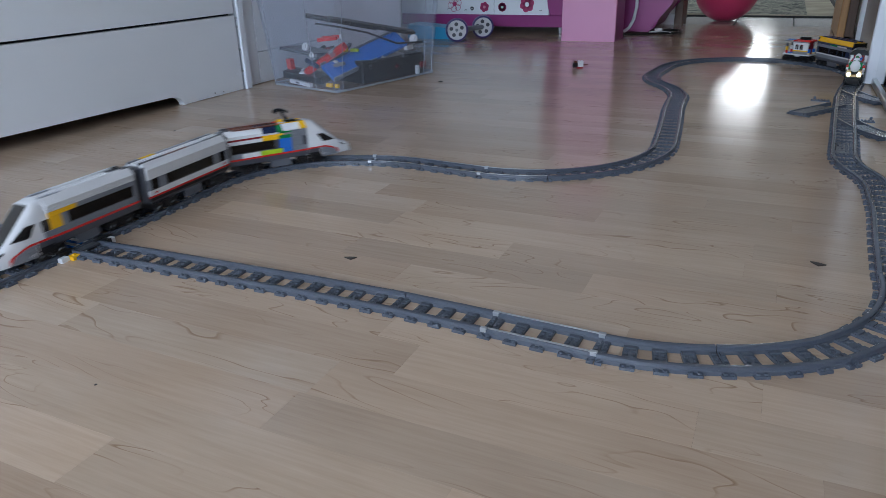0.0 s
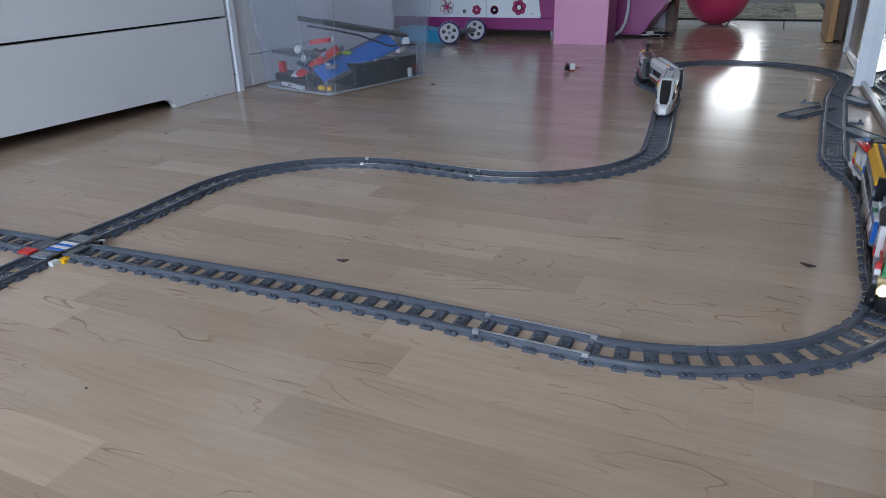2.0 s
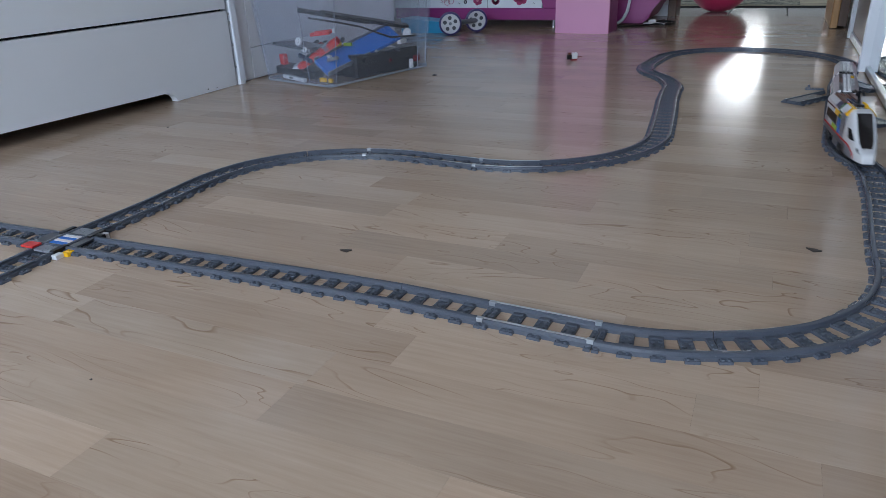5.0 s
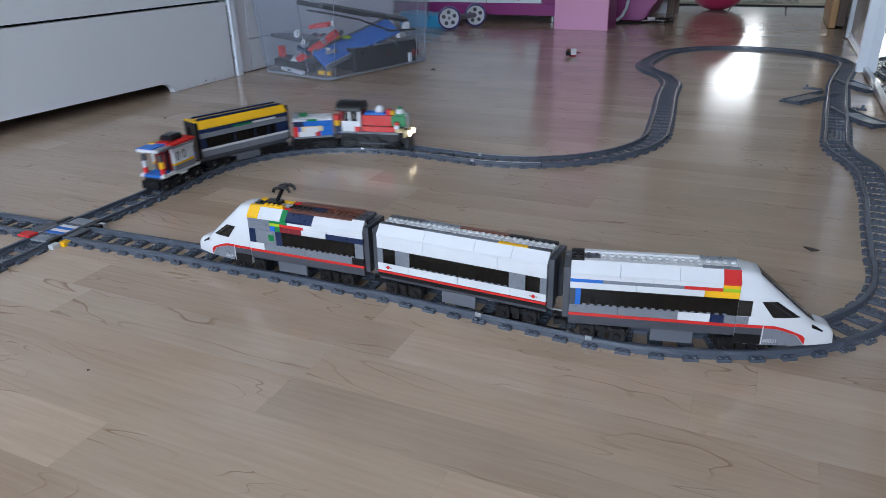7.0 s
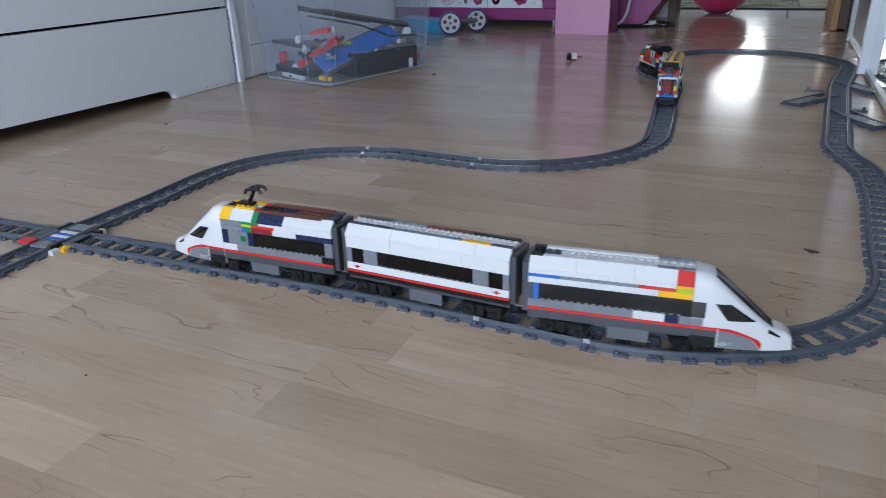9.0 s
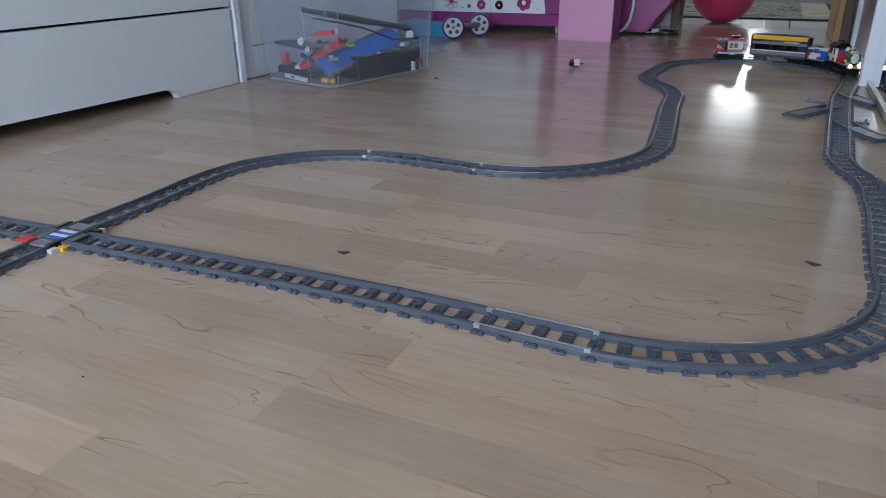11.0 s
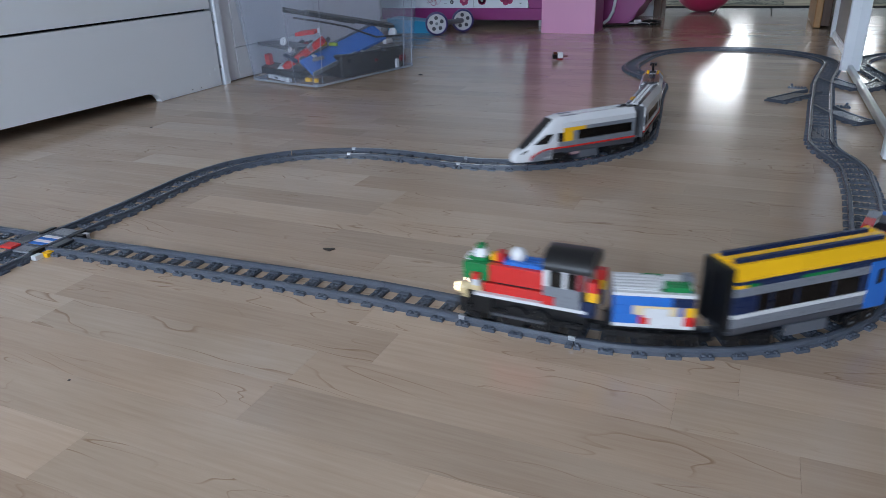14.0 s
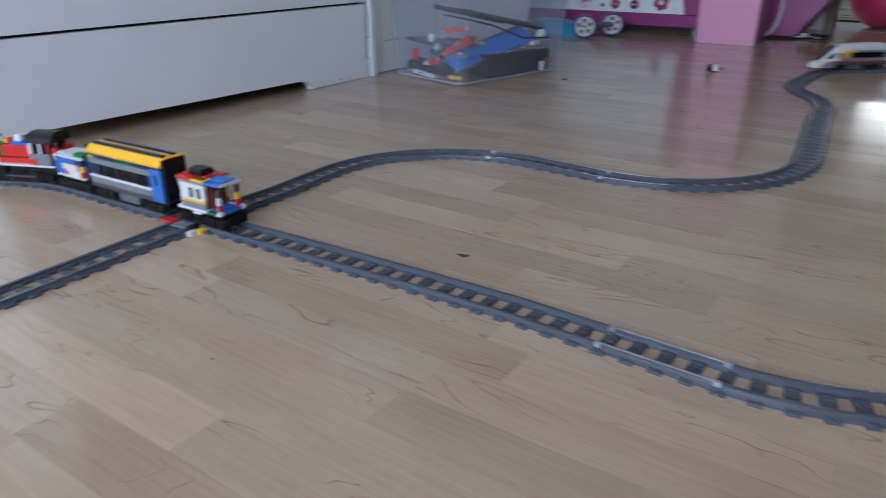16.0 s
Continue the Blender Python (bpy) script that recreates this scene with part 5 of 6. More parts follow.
        pan = brick("pantograph", BLACK, v, x - 0.010, x + 0.012, -0.007, 0.007, 0.0899, 0.0940, False, "black plastic pantograph")
        bm = bmesh.new()
        tube(bm, [(x - 0.004, 0, 0.094), (x - 0.010, 0, 0.104), (x - 0.016, 0, 0.114)], 0.0028, 6)
        part("arm", bm, BLACK, pan)
        bm = bmesh.new()
        for y in (-0.006, 0.006):
            tube(bm, [(x - 0.004, y, 0.108), (x - 0.006, y, 0.1125), (x - 0.014, y, 0.1150), (x - 0.022, y, 0.1155), (x - 0.028, y, 0.1135), (x - 0.029, y, 0.1095)], 0.0022, 6)
        box(bm, x - 0.020, x - 0.013, -0.008, 0.008, 0.1128, 0.1150, 0.0004)
        part("contact_head", bm, BLACK, pan, "hooked contact head")
        brick("roof_brick", YELLOW, v, at(0.30), at(0.12), 0.0086, 0.0150, 0.0903, 0.0922, True)
        # framed cab window in the left wall
        brick("window_frame", LGREY, v, at(0.25), at(0.17), WID - 0.002, WID + 0.0012, 0.046, 0.060)
        block("window_pane", GREEN, v, at(0.235), at(0.185), WID + 0.0012, WID + 0.0016, 0.049, 0.057, 0.0)
    shell = nose(v, xn)
    if not lead:
        # the window band and the grey row run on over the rear of the nose
        for right in (False, True):
            part("side_pane", nose_patch(xn, [0.015 * k for k in range(10)], lambda u: 0.0436, lambda u: 0.0606, 0.0004, right), SMOKE_DARK, shell, "dark tinted pane", 40)
            part("side_row", nose_patch(xn, [0.015 * k for k in range(9)], lambda u: 0.0347, lambda u: 0.0430, 0.0004, right, 3), LGREY, shell, "grey brick row", 40)
    gangway(v, xr, -1)
    return v, bogies


def steam_loco():
    v = thing("steam_engine", "red and green brick-built toy steam engine with lit headlamps", "toy train car", "colourful brick train")
    block("chassis", BLACK, v, -0.066, 0.060, -0.0190, 0.0190, 0.0200, 0.0330, 0.0008)
    bogies = add_bogies(v, (0.034, -0.040))
    for s in (-1, 1):
        lo, hi = sorted((s * 0.0235, s * 0.0262))
        for x in (-0.020, 0.004):
            bm = bmesh.new()
            cyl(bm, pose(x, s * 0.0205, 0.0215, -90 * s, 0, 0), 0.0122, 0.0122, 0.003, 18)
            w = part("driving_wheel", bm, BLACK, v, smooth=30)
        block("coupling_rod", DGREY, v, -0.026, 0.030, lo, hi, 0.0195, 0.0225, 0.0004)
        brick("cylinder_block", BLACK, v, 0.030, 0.052, min(s * 0.018, s * 0.025), max(s * 0.018, s * 0.025), 0.020, 0.033)
        brick("footplate", WHITE if s > 0 else LGREY, v, -0.066, 0.050, min(s * 0.0165, s * 0.0242), max(s * 0.0165, s * 0.0242), 0.0331, 0.0362)
        brick("boiler_side", RED, v, -0.022, 0.042, min(s * 0.0100, s * 0.0185), max(s * 0.0100, s * 0.0185), 0.0363, 0.0458)
        brick("boiler_side", RED, v, -0.022, 0.036, min(s * 0.0095, s * 0.0165), max(s * 0.0095, s * 0.0165), 0.0475, 0.0655)
        brick("smokebox_side", GREEN, v, 0.0365, 0.064, min(s * 0.0090, s * 0.0175), max(s * 0.0090, s * 0.0175), 0.0475, 0.0650)
        brick("cab_wall", LGREY if s > 0 else WHITE, v, -0.060, -0.0225, min(s * 0.0150, s * 0.0235), max(s * 0.0150, s * 0.0235), 0.0363, 0.0555)
        brick("cab_post", WHITE, v, -0.0285, -0.0226, min(s * 0.0150, s * 0.0235), max(s * 0.0150, s * 0.0235), 0.0556, 0.0735)
        brick("cab_post", WHITE, v, -0.046, -0.0420, min(s * 0.0150, s * 0.0235), max(s * 0.0150, s * 0.0235), 0.0556, 0.0735)
        brick("cab_post", DRED, v, -0.062, -0.0560, min(s * 0.0150, s * 0.0235), max(s * 0.0150, s * 0.0235), 0.0556, 0.0735)
        block("window_pane", SMOKE, v, -0.055, -0.029, min(s * 0.0200, s * 0.0215), max(s * 0.0200, s * 0.0215), 0.0556, 0.0700, 0.0)
        brick("step", RED, v, -0.034, -0.0225, min(s * 0.0236, s * 0.0255), max(s * 0.0236, s * 0.0255), 0.037, 0.046)
        brick("buffer_brick", TAN, v, 0.044, 0.058, min(s * 0.008, s * 0.020), max(s * 0.008, s * 0.020), 0.0363, 0.0430)
        bm = bmesh.new()
        cyl(bm, pose(0.060, s * 0.0135, 0.0345, 0, 90, 0), 0.0062, 0.0066, 0.010, 14)
        lamp = part("headlamp", bm, TAN, v, "gold headlamp housing")
        bm = bmesh.new()
        cyl(bm, pose(0.0700, s * 0.0135, 0.0345, 0, 90, 0), 0.0056, 0.0050, 0.0020, 14)
        part("lens", bm, LAMP, lamp, "lit warm-white lens")
        brick("rear_brick", YELLOW, v, -0.076, -0.066, min(s * 0.012, s * 0.022), max(s * 0.012, s * 0.022), 0.046, 0.0555)
        brick("rear_brick", RED, v, -0.076, -0.066, min(s * 0.012, s * 0.022), max(s * 0.012, s * 0.022), 0.0556, 0.066)
        brick("rear_brick", NAVY, v, -0.074, -0.0605, min(s * 0.012, s * 0.0235), max(s * 0.012, s * 0.0235), 0.030, 0.0455)
        for x, mt in ((0.068, WHITE), (0.073, RED)):
            brick("side_lamp", mt, v, 0.044, 0.052, min(s * 0.0186, s * 0.0250), max(s * 0.0186, s * 0.0250), 0.0440 if mt is WHITE else 0.0506, 0.0505 if mt is WHITE else 0.0565)
    block("boiler_core", DRED, v, -0.022, 0.0364, -0.0094, 0.0094, 0.0363, 0.0650, 0.0)
    block("boiler_band", BLACK, v, -0.012, 0.030, -0.0160, 0.0160, 0.0459, 0.0474, 0.0)
    block("smokebox_core", BLACK, v, 0.0365, 0.062, -0.0089, 0.0089, 0.0363, 0.0650, 0.0)
    brick("boiler_top", BLUE, v, -0.018, 0.022, -0.011, 0.011, 0.0656, 0.0690, True)
    brick("smokebox_top", GREEN, v, 0.040, 0.062, -0.010, 0.010, 0.0651, 0.0684, True)
    bm = bmesh.new()
    bmesh.ops.create_uvsphere(bm, u_segments=20, v_segments=12, radius=0.0085, matrix=pose(0.010, 0, 0.0735))
    part("steam_dome", bm, WHITE, v, "white round dome", 50)
    brick("chimney_base", RED, v, 0.024, 0.032, -0.006, 0.006, 0.0656, 0.0750)
    brick("chimney_side", YELLOW, v, 0.0325, 0.038, -0.005, 0.005, 0.0656, 0.0722)
    bm = bmesh.new()
    cyl(bm, pose(0.050, 0, 0.0685), 0.0095, 0.0060, 0.0075, 16)
    part("chimney", bm, WHITE, v, "white chimney cone", 40)
    brick("chimney_cap", GREEN, v, 0.046, 0.054, -0.004, 0.004, 0.0761, 0.0800)
    bm = bmesh.new()
    bmesh.ops.create_uvsphere(bm, u_segments=24, v_segments=14, radius=0.0150, matrix=pose(0.0610, 0, 0.0550) @ Matrix.Diagonal((0.45, 1, 1, 1)))
    part("smokebox_door", bm, WHITE, v, "white domed smokebox door", 60)
    brick("front_beam", TAN, v, 0.0590, 0.064, -0.020, 0.020, 0.0270, 0.0330)
    brick("cow_catcher", BLACK, v, 0.060, 0.070, -0.017, 0.017, 0.0125, 0.0260)
    block("cab_floor", BLACK, v, -0.062, -0.0225, -0.0149, 0.0149, 0.0331, 0.0380, 0.0)
    block("cab_front", DRED, v, -0.0260, -0.0222, -0.0149, 0.0149, 0.0381, 0.0735, 0.0)
    # rounded cab roof
    bm = bmesh.new()
    out = [(-0.0255, 0.0736), (-0.0255, 0.0780), (-0.019, 0.0850), (-0.010, 0.0890), (0.010, 0.0890), (0.019, 0.0850), (0.0255, 0.0780), (0.0255, 0.0736)]
    prism(bm, out, -0.070, -0.022, "x")
    part("cab_roof", bm, BLACK, v, "black rounded cab roof", 50)
    block("coupling", BLACK, v, -0.078, -0.0661, -0.004, 0.004, 0.014, 0.021, 0.001)
    return v, bogies


def tender():
    v = thing("tender", "blue brick-built toy tender with a white studded top", "toy train car", "colourful brick train")
    block("chassis", BLACK, v, -0.041, 0.041, -0.019, 0.019, 0.0225, 0.0290, 0.0008)
    bogies = add_bogies(v, (0.022, -0.022))
    for s in (-1, 1):
        side_rows(v, s, [(-0.040, 0.040, WHITE if s > 0 else LGREY)], 0.0265, 0.0300, "sill")
        side_rows(v, s, [(-0.040, -0.030, RED), (-0.030, 0.004, WHITE), (0.004, 0.014, RED), (0.014, 0.040, BLUE)], 0.0301, 0.0395)
        side_rows(v, s, [(-0.040, -0.030, YELLOW if s > 0 else RED), (-0.030, -0.024, BLUE), (-0.024, 0.020, TAN), (0.020, 0.040, BLUE)], 0.0396, 0.0490)
        side_rows(v, s, [(-0.040, -0.018, NAVY), (-0.018, 0.0, BLUE), (0.0, 0.040, BLUE)], 0.0491, 0.0585)
        side_rows(v, s, [(-0.016, 0.010, WHITE)], 0.0375, 0.0470, "panel", 0.001, 0.0012)
        side_rows(v, s, [(-0.040, -0.012, WHITE), (-0.012, 0.010, GREEN if s < 0 else WHITE), (0.010, 0.040, WHITE)], 0.0586, 0.0618)
    for x, m in ((-0.0395, BLUE), (0.0335, BLUE)):
        brick("end_wall", m, v, x, x + 0.006, -0.0184, 0.0184, 0.0301, 0.0585)
    block("load", BLACK, v, -0.0334, 0.0334, -0.0184, 0.0184, 0.0301, 0.0580, 0.0)
    brick("top_plate", WHITE, v, -0.006, 0.040, -0.0184, 0.0184, 0.0586, 0.0625, True)
    brick("top_plate", WHITE, v, -0.040, -0.0062, -0.0184, 0.004, 0.0586, 0.0615, True)
    brick("top_brick", GREEN, v, -0.036, -0.010, 0.0042, 0.0184, 0.0586, 0.0665, True)
    brick("top_brick", LGREY, v, -0.040, -0.028, -0.012, 0.002, 0.0633, 0.0690, True)
    block("coupling", BLACK, v, -0.049, -0.0411, -0.004, 0.004, 0.014, 0.021, 0.001)
    return v, bogies


def blue_coach():
    v = thing("passenger_car", "grey toy coach with a yellow roof and a blue door", "toy train car", "colourful brick train")
    L = 0.110
    block("chassis", DGREY, v, -L, L, -0.0215, 0.0215, 0.0225, 0.0270, 0.0006)
    bogies = add_bogies(v, (0.074, -0.074))
    for s in (-1, 1):
        lo, hi = sorted((s * 0.0195, s * 0.0230))
        brick("underfloor_box", MGREY, v, -0.030, 0.030, lo, hi, 0.0140, 0.0224)
        d = -0.078 if s > 0 else -L
        side_rows(v, s, [(d, L, DGREY)], 0.0240, 0.0290, "sill", 0.003, 0.0002)
        side_rows(v, s, [(d, 0.0, LGREY), (0.0, L, LGREY)], 0.0291, 0.0385)
        side_rows(v, s, [(d, L, WHITE)], 0.0386, 0.0420, "ledge", 0.006, 0.0010)
        if s > 0:
            side_rows(v, s, [(-L, d, BLUE)], 0.0240, 0.0700, "door", 0.006, 0.0006)
            block("door_window", SMOKE_DARK, v, -0.098, -0.090, WID + 0.0006, WID + 0.0012, 0.048, 0.062, 0.0, "dark door window")
        side_rows(v, s, [(d, d + 0.012, NAVY), (0.078, L, NAVY)], 0.0421, 0.0585)
        windows(v, s, [(d + 0.012, 0.078)], 0.0421, 0.0585)
        for x in (-0.03, 0.022, 0.058):
            side_rows(v, s, [(x, x + 0.003, NAVY)], 0.0421, 0.0585, "window_post", 0.003)
        side_rows(v, s, [(d, 0.03, LGREY), (0.03, L, LGREY)], 0.0586, 0.0665)
        side_rows(v, s, [(d, -0.03, NAVY), (-0.03, 0.02, GREEN), (0.02, 0.08, NAVY if s > 0 else WHITE), (0.08, 0.095, GREEN if s > 0 else NAVY), (0.095, L, YELLOW if s > 0 else NAVY)], 0.0666, 0.0698)
        side_rows(v, s, [(-L, L, NAVY)], 0.0699, 0.0730, "band", 0.006, 0.0004)
        for x0, x1 in ((-L, -0.045), (-0.045, 0.025), (0.025, L)):
            roof_slope(v, YELLOW, s, x0, x1, 0.0731, 0.0850, 0.008)
        lo, hi = sorted((s * 0.0075, s * 0.0128))
        brick("roof_strip", NAVY, v, -0.104, 0.104, lo, hi, 0.0851, 0.0885)
    brick("roof_plate", YELLOW, v, -L, L, -0.0125, 0.0125, 0.0815, 0.0850)
    brick("roof_ridge", YELLOW, v, -0.108, 0.108, -0.0040, 0.0040, 0.0851, 0.0868)
    block("interior", BLACK, v, -0.105, 0.105, -0.0180, 0.0180, 0.0271, 0.0330, 0.0)
    rng = random.Random(5)
    for i in range(9):
        m = rng.choice((DRED, BROWN, DRED, RED, TAN, BLUE))
        for s in (-1, 1):
            brick("seat", m, v, -0.07 + i * 0.018, -0.060 + i * 0.018, min(s * 0.007, s * 0.0165), max(s * 0.007, s * 0.0165), 0.0331, 0.0500)
    gangway(v, L, 1, BLACK)
    gangway(v, -L, -1, BLACK)
    brick("end_light", YELLOW, v, -L - 0.006, -L, -0.020, 0.020, 0.0842, 0.0865)
    return v, bogies


def caboose():
    v = thing("caboose", "white and red brick-built toy brake van with an open platform", "toy train car", "colourful brick train")
    block("chassis", BLACK, v, -0.056, 0.056, -0.019, 0.019, 0.0200, 0.0270, 0.0008)
    bogies = add_bogies(v, (0.030, -0.032))
    brick("deck", WHITE, v, -0.022, 0.058, -0.0262, 0.0262, 0.0271, 0.0303)
    brick("deck", BLUE, v, -0.058, -0.0222, -0.0180, 0.0180, 0.0271, 0.0305, True)
    for s in (-1, 1):
        lo, hi = sorted((s * 0.0181, s * 0.0262))
        brick("deck_edge", GREEN if s > 0 else WHITE, v, -0.048, -0.0222, lo, hi, 0.0271, 0.0303)
        brick("deck_edge", WHITE, v, -0.058, -0.0482, lo, hi, 0.0271, 0.0310, True)
        brick("step", WHITE, v, -0.006, 0.014, min(s * 0.0200, s * 0.0270), max(s * 0.0200, s * 0.0270), 0.0236, 0.0268)
        side_rows(v, s, [(-0.018, 0.046, LGREY)], 0.0304, 0.0385)
        side_rows(v, s, [(-0.018, 0.046, YELLOW)], 0.0386, 0.0418, "stripe", 0.006, 0.0004)
        side_rows(v, s, [(-0.018, -0.009, WHITE), (0.004, 0.011, WHITE), (0.024, 0.046, WHITE)], 0.0419, 0.0580)
        side_rows(v, s, [(-0.009, 0.004, SMOKE_DARK), (0.011, 0.024, SMOKE_DARK)], 0.0440, 0.0560, "window_pane", 0.002, -0.002)
        side_rows(v, s, [(-0.003, -0.0015, WHITE), (0.017, 0.0185, WHITE)], 0.0440, 0.0560, "window_bar", 0.002, 0.0003)
        side_rows(v, s, [(-0.009, 0.004, WHITE), (0.011, 0.024, WHITE)], 0.0419, 0.0439, "window_sill", 0.006, 0.0012)
        side_rows(v, s, [(-0.020, 0.048, WHITE)], 0.0581, 0.0640)
        side_rows(v, s, [(-0.022, 0.050, LGREY)], 0.0641, 0.0672, "eave", 0.006, 0.002)
        brick("side_brick", BLUE, v, 0.0465, 0.053, min(s * 0.012, s * 0.0225), max(s * 0.012, s * 0.0225), 0.036, 0.046)
        brick("corner_brick", TAN, v, 0.0465, 0.052, min(s * 0.012, s * 0.0215), max(s * 0.012, s * 0.0215), 0.0304, 0.0359)
        for z0, z1, m in ((0.0306, 0.0400, RED), (0.0401, 0.0500, YELLOW if s < 0 else WHITE), (0.0501, 0.0600, DGREY)):
            brick("corner_post", m, v, -0.052, -0.045, min(s * 0.0150, s * 0.0215), max(s * 0.0150, s * 0.0215), z0, z1)
        lo, hi = sorted((s * 0.0105, s * 0.0255))
        brick("roof_plate", RED, v, 0.012, 0.054, lo, hi, 0.0673, 0.0706, True)
        brick("roof_plate", BLUE if s > 0 else LGREY, v, -0.058, -0.0202, lo, hi, 0.0660, 0.0692)
        brick("roof_plate", RED if s < 0 else YELLOW, v, -0.020, 0.0118, lo, hi, 0.0673, 0.0706)
        if s > 0:
            for i in range(3):
                block("hazard_bar", BLACK, v, -0.016 + i * 0.010, -0.011 + i * 0.010, lo, hi, 0.0706, 0.0710, 0.0)
    block("cabin_core", DRED, v, -0.0182, 0.0462, -0.0184, 0.0184, 0.0304, 0.0670, 0.0)
    brick("rear_door", DRED, v, -0.0230, -0.0184, -0.0085, 0.0085, 0.0306, 0.0560)
    brick("door_post", BROWN, v, -0.0230, -0.0184, 0.0087, 0.0130, 0.0306, 0.0600)
    brick("door_post", BLACK, v, -0.0230, -0.0184, -0.0130, -0.0087, 0.0306, 0.0600)
    brick("roof_middle", RED, v, -0.016, 0.054, -0.0104, 0.0104, 0.0690, 0.0720)
    brick("roof_middle", BLUE, v, -0.058, -0.0162, -0.0104, 0.0104, 0.0675, 0.0707)
    brick("rear_rail", WHITE, v, -0.0600, -0.0582, -0.022, 0.022, 0.0650, 0.0690)
    bm = bmesh.new()
    out = [(-0.0125, 0.0721), (-0.0125, 0.0760), (-0.0085, 0.0800), (0.0085, 0.0800), (0.0125, 0.0760), (0.0125, 0.0721)]
    prism(bm, out, 0.000, 0.034, "x")
    part("roof_cupola", bm, BLACK, v, "black roof cupola", 40)
    block("coupling", BLACK, v, 0.0561, 0.066, -0.004, 0.004, 0.014, 0.021, 0.001)
    bm = bmesh.new()
    cyl(bm, pose(-0.0560, 0, 0.0175, 0, -90, 0), 0.006, 0.006, 0.008, 12)
    part("coupling", bm, BLACK, v)
    return v, bogies


def stretch(vehicle, kx, kz, lift):
    """Set a built vehicle's length, its height above the sill, and how far the body rides above its bogies."""
    v, bogies = vehicle
    own = [b for b, _ in bogies]
    for ob in v.children_recursive:
        if ob in own or ob.parent in own:
            continue
        low = ob.name.startswith(("coupling", "driving_wheel"))
        for p in ob.data.vertices:
            p.co.x *= kx
            z = p.co.z
            if not low:
                p.co.z = max(z, 0.0225 + (z - 0.0225) * kz if z > 0.0225 else z) + lift * min(1.0, max(0.0, (z - 0.0195) / 0.004))
    return v, [(b, x * kx) for b, x in bogies]


# ---- small things on the floor ----
def floor_bits():
    for x, y, r, turn in ((-0.393, 0.1135, 0.0075, 20), (0.222, 0.337, 0.0085, -15)):
        bm = bmesh.new()
        prism(bm, [(-1.2 * r, 0.3 * r), (-0.2 * r, -0.45 * r), (0.3 * r, -0.75 * r), (1.25 * r, 0.25 * r), (0.1 * r, 0.45 * r)], 0.0, 0.0016, "z")
        bmesh.ops.translate(bm, verts=bm.verts, vec=(0, 0, 0.0002))
        ob = new("wood_chip", finish(bm, "wood_chip", DIRT))
        ob.matrix_world = pose(x, y, 0, 0, 0, turn)
        tagged(ob, "dark triangular chip lying on the laminate", "debris", "floor debris")
    for x, y, r in ((-0.468, -0.268, 0.0018), (-0.897, 1.508, 0.009), (-1.249, 0.642, 0.004)):
        bm = bmesh.new()
        bmesh.ops.create_icosphere(bm, subdivisions=1, radius=1, matrix=pose(x, y, r * 0.25, 0, 0, 20) @ Matrix.Diagonal((r, r * 0.4 if r > 0.005 else r, r * 0.3, 1)))
        tagged(new("crumb", finish(bm, "crumb", DIRT)), "small dark crumb on the laminate", "debris", "floor debris")


floor_bits()


def lying_toy():
    t = thing("toy_bricks", "small clump of white, black and brown toy bricks on the floor", "toy", m=pose(-0.527, 1.935, 0.0, 0, 0, 25))
    brick("brick", WHITE, t, -0.008, 0.012, -0.008, 0.008, 0.006, 0.026, True)
    brick("brick", BLACK, t, -0.026, -0.009, -0.010, 0.006, 0.004, 0.020)
    brick("brick", BROWN, t, -0.022, -0.010, -0.004, 0.010, 0.0201, 0.028)
    brick("brick", BROWN, t, 0.0125, 0.030, -0.005, 0.005, 0.010, 0.015)
    brick("foot_brick", DRED, t, -0.012, 0.010, -0.012, 0.012, 0.0, 0.0058)


lying_toy()


# ---- laminate strips: the nearest as parts, the rest joined ----
# strip joints by row: joint x, tone of the strip before it, tone of the strip after it
JOINTS = {0: (-0.378, 1.16, 0.97), 1: (-0.063, 0.98, 1.14), 2: (-0.262, 1.02, 0.88), 3: (0.215, 1.0, 0.95), 4: (-0.189, 0.96, 1.07), 5: (-0.655, 1.08, 1.0), 6: (0.02, 1.0, 0.97),
          7: (-0.30, 0.98, 1.0), 8: (-0.0545, 0.87, 1.06), 9: (-0.732, 0.96, 1.12), 10: (-0.409, 0.90, 1.06), 11: (0.140, 1.04, 0.95), 12: (-0.10, 0.98, 1.02), 13: (0.19, 0.96, 0.93),
          16: (-0.118, 1.08, 0.97), 20: (-0.20, 0.92, 1.0)}


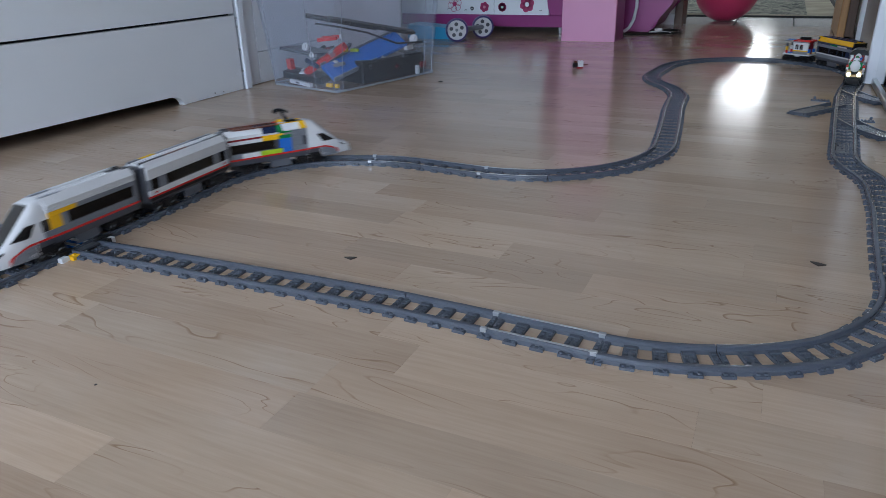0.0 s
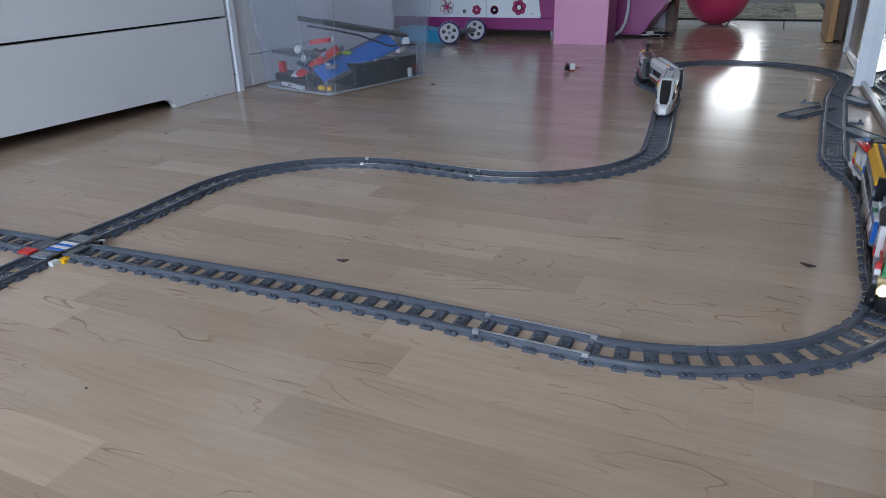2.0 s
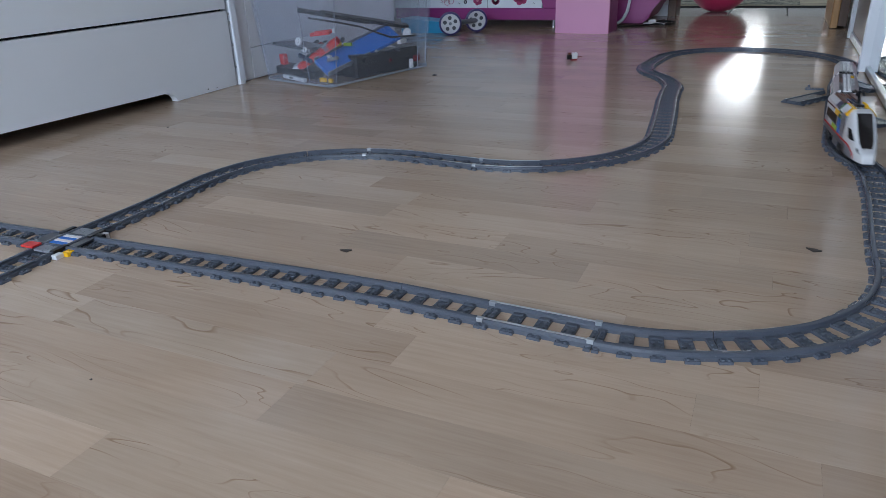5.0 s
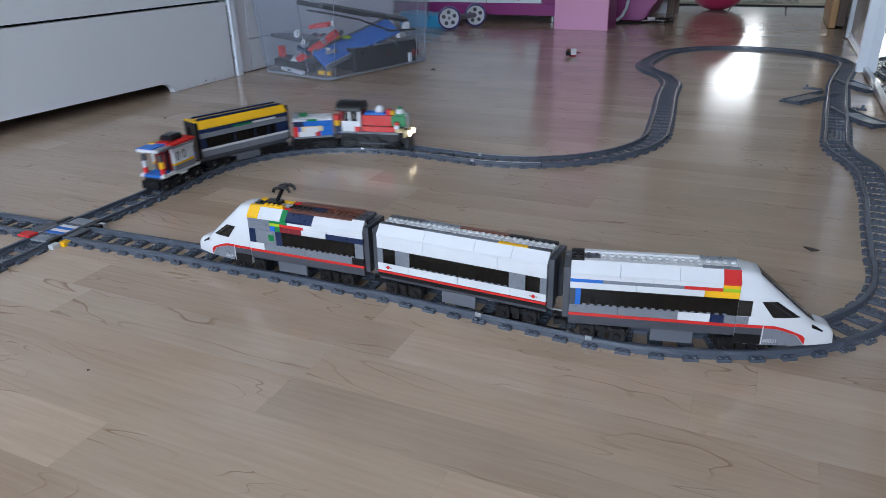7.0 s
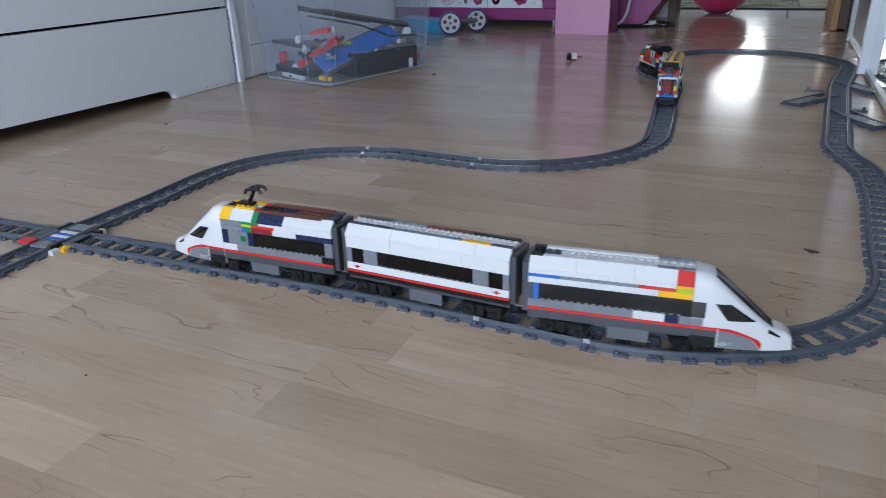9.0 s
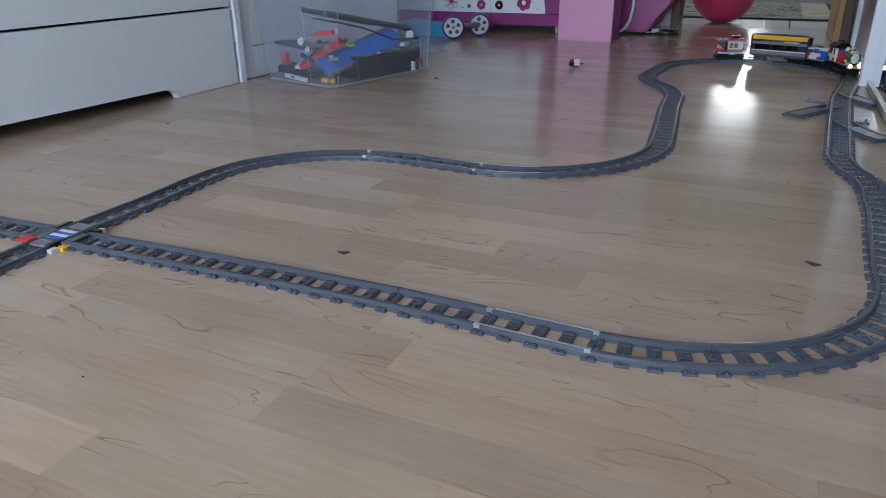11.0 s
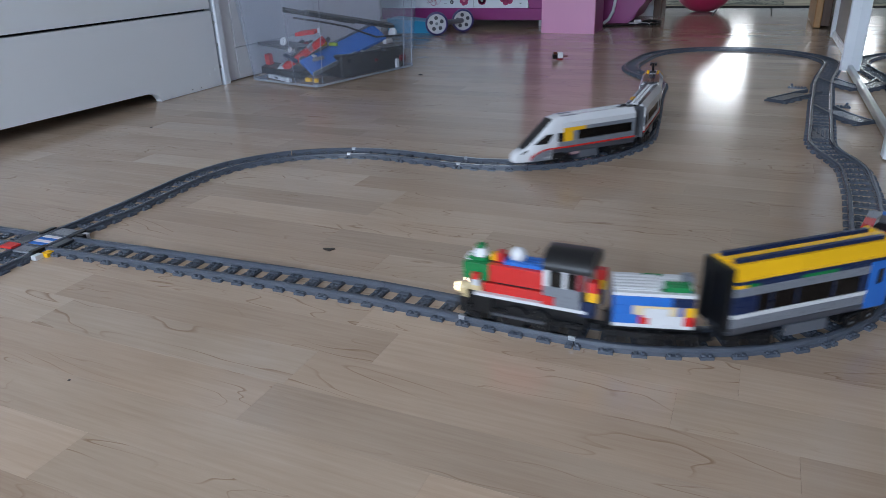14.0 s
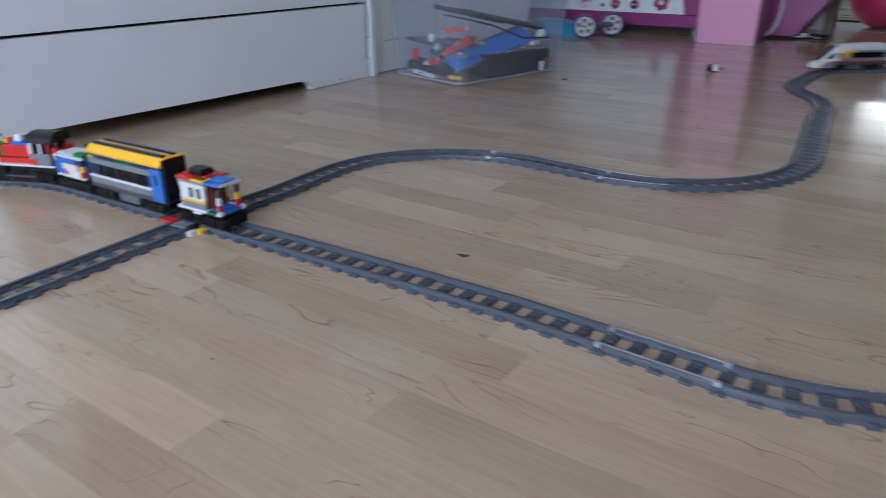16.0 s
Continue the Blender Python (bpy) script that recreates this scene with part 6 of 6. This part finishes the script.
def laminate_floor():
    rng = random.Random(11)
    floor = bpy.data.objects["floor"]
    wide, first, rest = 0.0645, -0.388, bmesh.new()
    sizes = [0.300, 0.365, 0.410, 0.470, 0.540]
    meshes = []
    for l in sizes:
        bm = bmesh.new()
        box(bm, 0.00004, l - 0.00004, 0.00006, wide - 0.00006, -0.004, 0.0, 0.00007)
        meshes.append(finish(bm, "strip", LAMINATE))
    count = 0
    for i in range(-66, 63):
        y0, y1 = max(-4.6, first + wide * i), min(3.62, first + wide * (i + 1))
        if y1 - y0 < 0.002:
            continue
        joint, before, after = JOINTS.get(i, (-2.1 - rng.random() * 0.4, 1.0, 1.0))
        # walk back from the joint to the wall, then forth to the other wall
        row, x = [], joint
        tone = before
        while x > -2.1:
            k = rng.randrange(5)
            x -= sizes[k]
            row.append((x, k, tone))
            tone = rng.uniform(0.93, 1.07)
        x, tone = joint, after
        while x < 0.74:
            k = rng.randrange(5)
            row.append((x, k, tone))
            x += sizes[k]
            tone = rng.uniform(0.93, 1.07)
        for x, k, tone in row:
            l = sizes[k]
            if -1 <= i < 39 and -1.75 < x < 0.36 and count < 300:
                ob = new("strip", meshes[k])
                ob.parent, ob.location, ob.color = floor, (x, first + wide * i, 0.0), (tone, tone, tone, 1.0)
                count += 1
            elif min(x + l, 0.745) - max(x, -2.1) > 0.002:
                box(rest, max(x, -2.1) + 0.00004, min(x + l, 0.745) - 0.00004, y0 + 0.00006, y1 - 0.00006, -0.004, 0.0, 0.00007)
    ob = part("strips", rest, LAMINATE_REST, floor)
    tagged(ob, "farther maple laminate strips", "", "", "stuff")


laminate_floor()


# ---- running of the two trains on the round: seconds and metres run by the train's head ----
WHITE_RUN = ((0, 0.702), (0.5, 1.19), (1, 1.65), (1.5, 2.141), (2, 2.556), (2.5, 2.875), (3, 3.29), (3.5, 3.646), (4, 3.896), (4.5, 4.346), (5, 4.826), (5.5, 5.346), (6, 5.816), (6.4, 6.119), (6.8, 6.280),
             (7.1, 6.287), (8.5, 6.287), (8.8, 6.297), (9, 6.331), (9.2, 6.396), (9.6, 6.606), (10, 6.916), (10.5, 7.326), (11, 7.756), (11.5, 8.196), (12, 8.646), (12.5, 9.091), (13, 9.592), (13.5, 10.072), (14, 10.512), (14.5, 10.952), (15, 11.406), (15.5, 11.646), (16, 12.132))
BRICK_RUN = ((0, 3.792), (0.5, 4.10), (1, 4.524), (1.5, 4.948), (2, 5.383), (2.5, 5.816), (3, 6.228), (3.5, 6.678), (4, 7.135), (5, 7.93), (6, 8.73), (7, 9.502), (7.5, 9.888), (8, 10.262), (8.5, 10.654), (9, 11.03), (9.5, 11.37), (10, 11.66), (10.5, 11.93), (11, 12.20),
             (11.5, 12.478), (12, 12.818), (12.5, 13.248), (13, 13.65), (13.5, 14.112), (14, 14.534), (14.5, 14.938), (15, 15.338), (15.3, 15.51), (15.5, 15.615), (15.8, 15.69), (16, 15.726))


def run_at(table, t):
    """Smooth reading of a running table."""
    ts, ss = [r[0] for r in table], [r[1] for r in table]
    n = len(ts)
    slope = [(ss[min(i + 1, n - 1)] - ss[max(i - 1, 0)]) / (ts[min(i + 1, n - 1)] - ts[max(i - 1, 0)]) for i in range(n)]
    for i in range(1, n - 1):
        if ss[i + 1] - ss[i] < 1e-4 or ss[i] - ss[i - 1] < 1e-4:
            slope[i] = 0.0
    k = min(max(np.searchsorted(ts, t) - 1, 0), n - 2)
    d = ts[k + 1] - ts[k]
    u = (t - ts[k]) / d
    return (2 * u**3 - 3 * u**2 + 1) * ss[k] + (u**3 - 2 * u**2 + u) * d * slope[k] + (3 * u**2 - 2 * u**3) * ss[k + 1] + (u**3 - u**2) * d * slope[k + 1]


def drive(vehicle, table, centre, flip=False):
    """Key a vehicle whose middle runs `centre` metres behind the train's head, and its two bogies."""
    v, bogies = vehicle
    rows, turns = [], [[] for _ in bogies]
    for i in range(161):
        t = i / 10
        s = run_at(table, t) - centre
        sgn = -1 if flip else 1
        spots = [at_run(s + sgn * x) for _, x in bogies]
        d = spots[0] - spots[1]
        h = math.atan2(d.y, d.x)
        x0 = (bogies[0][1] + bogies[1][1]) / 2
        mid = (spots[0] + spots[1]) / 2 - Vector((math.cos(h), math.sin(h), 0)) * x0
        rows.append((t, pose(mid.x, mid.y, RAIL_Z - 0.0092, 0, 0, math.degrees(h))))
        for k, (_, x) in enumerate(bogies):
            e = at_run(s + sgn * x + sgn * 0.014) - at_run(s + sgn * x - sgn * 0.014)
            a = (math.atan2(e.y, e.x) - h + math.pi) % (2 * math.pi) - math.pi
            turns[k].append((t, pose(x, 0, 0, 0, 0, math.degrees(a))))
    walk(v, rows)
    for (b, _), r in zip(bogies, turns):
        walk(b, r)


def motions():
    drive(stretch(end_car(True), 0.965, 1.0, 0.0073), WHITE_RUN, 0.135)
    drive(stretch(middle_car(), 0.965, 1.0, 0.0073), WHITE_RUN, 0.392)
    drive(stretch(end_car(False), 0.965, 1.0, 0.0073), WHITE_RUN, 0.649, True)
    drive(stretch(steam_loco(), 1.09, 1.12, 0.0055), BRICK_RUN, 0.0885)
    drive(stretch(tender(), 1.0, 1.10, 0.0055), BRICK_RUN, 0.2215)
    drive(stretch(blue_coach(), 0.87, 1.18, 0.0060), BRICK_RUN, 0.380)
    drive(stretch(caboose(), 0.83, 1.19, 0.0050), BRICK_RUN, 0.5575)


motions()
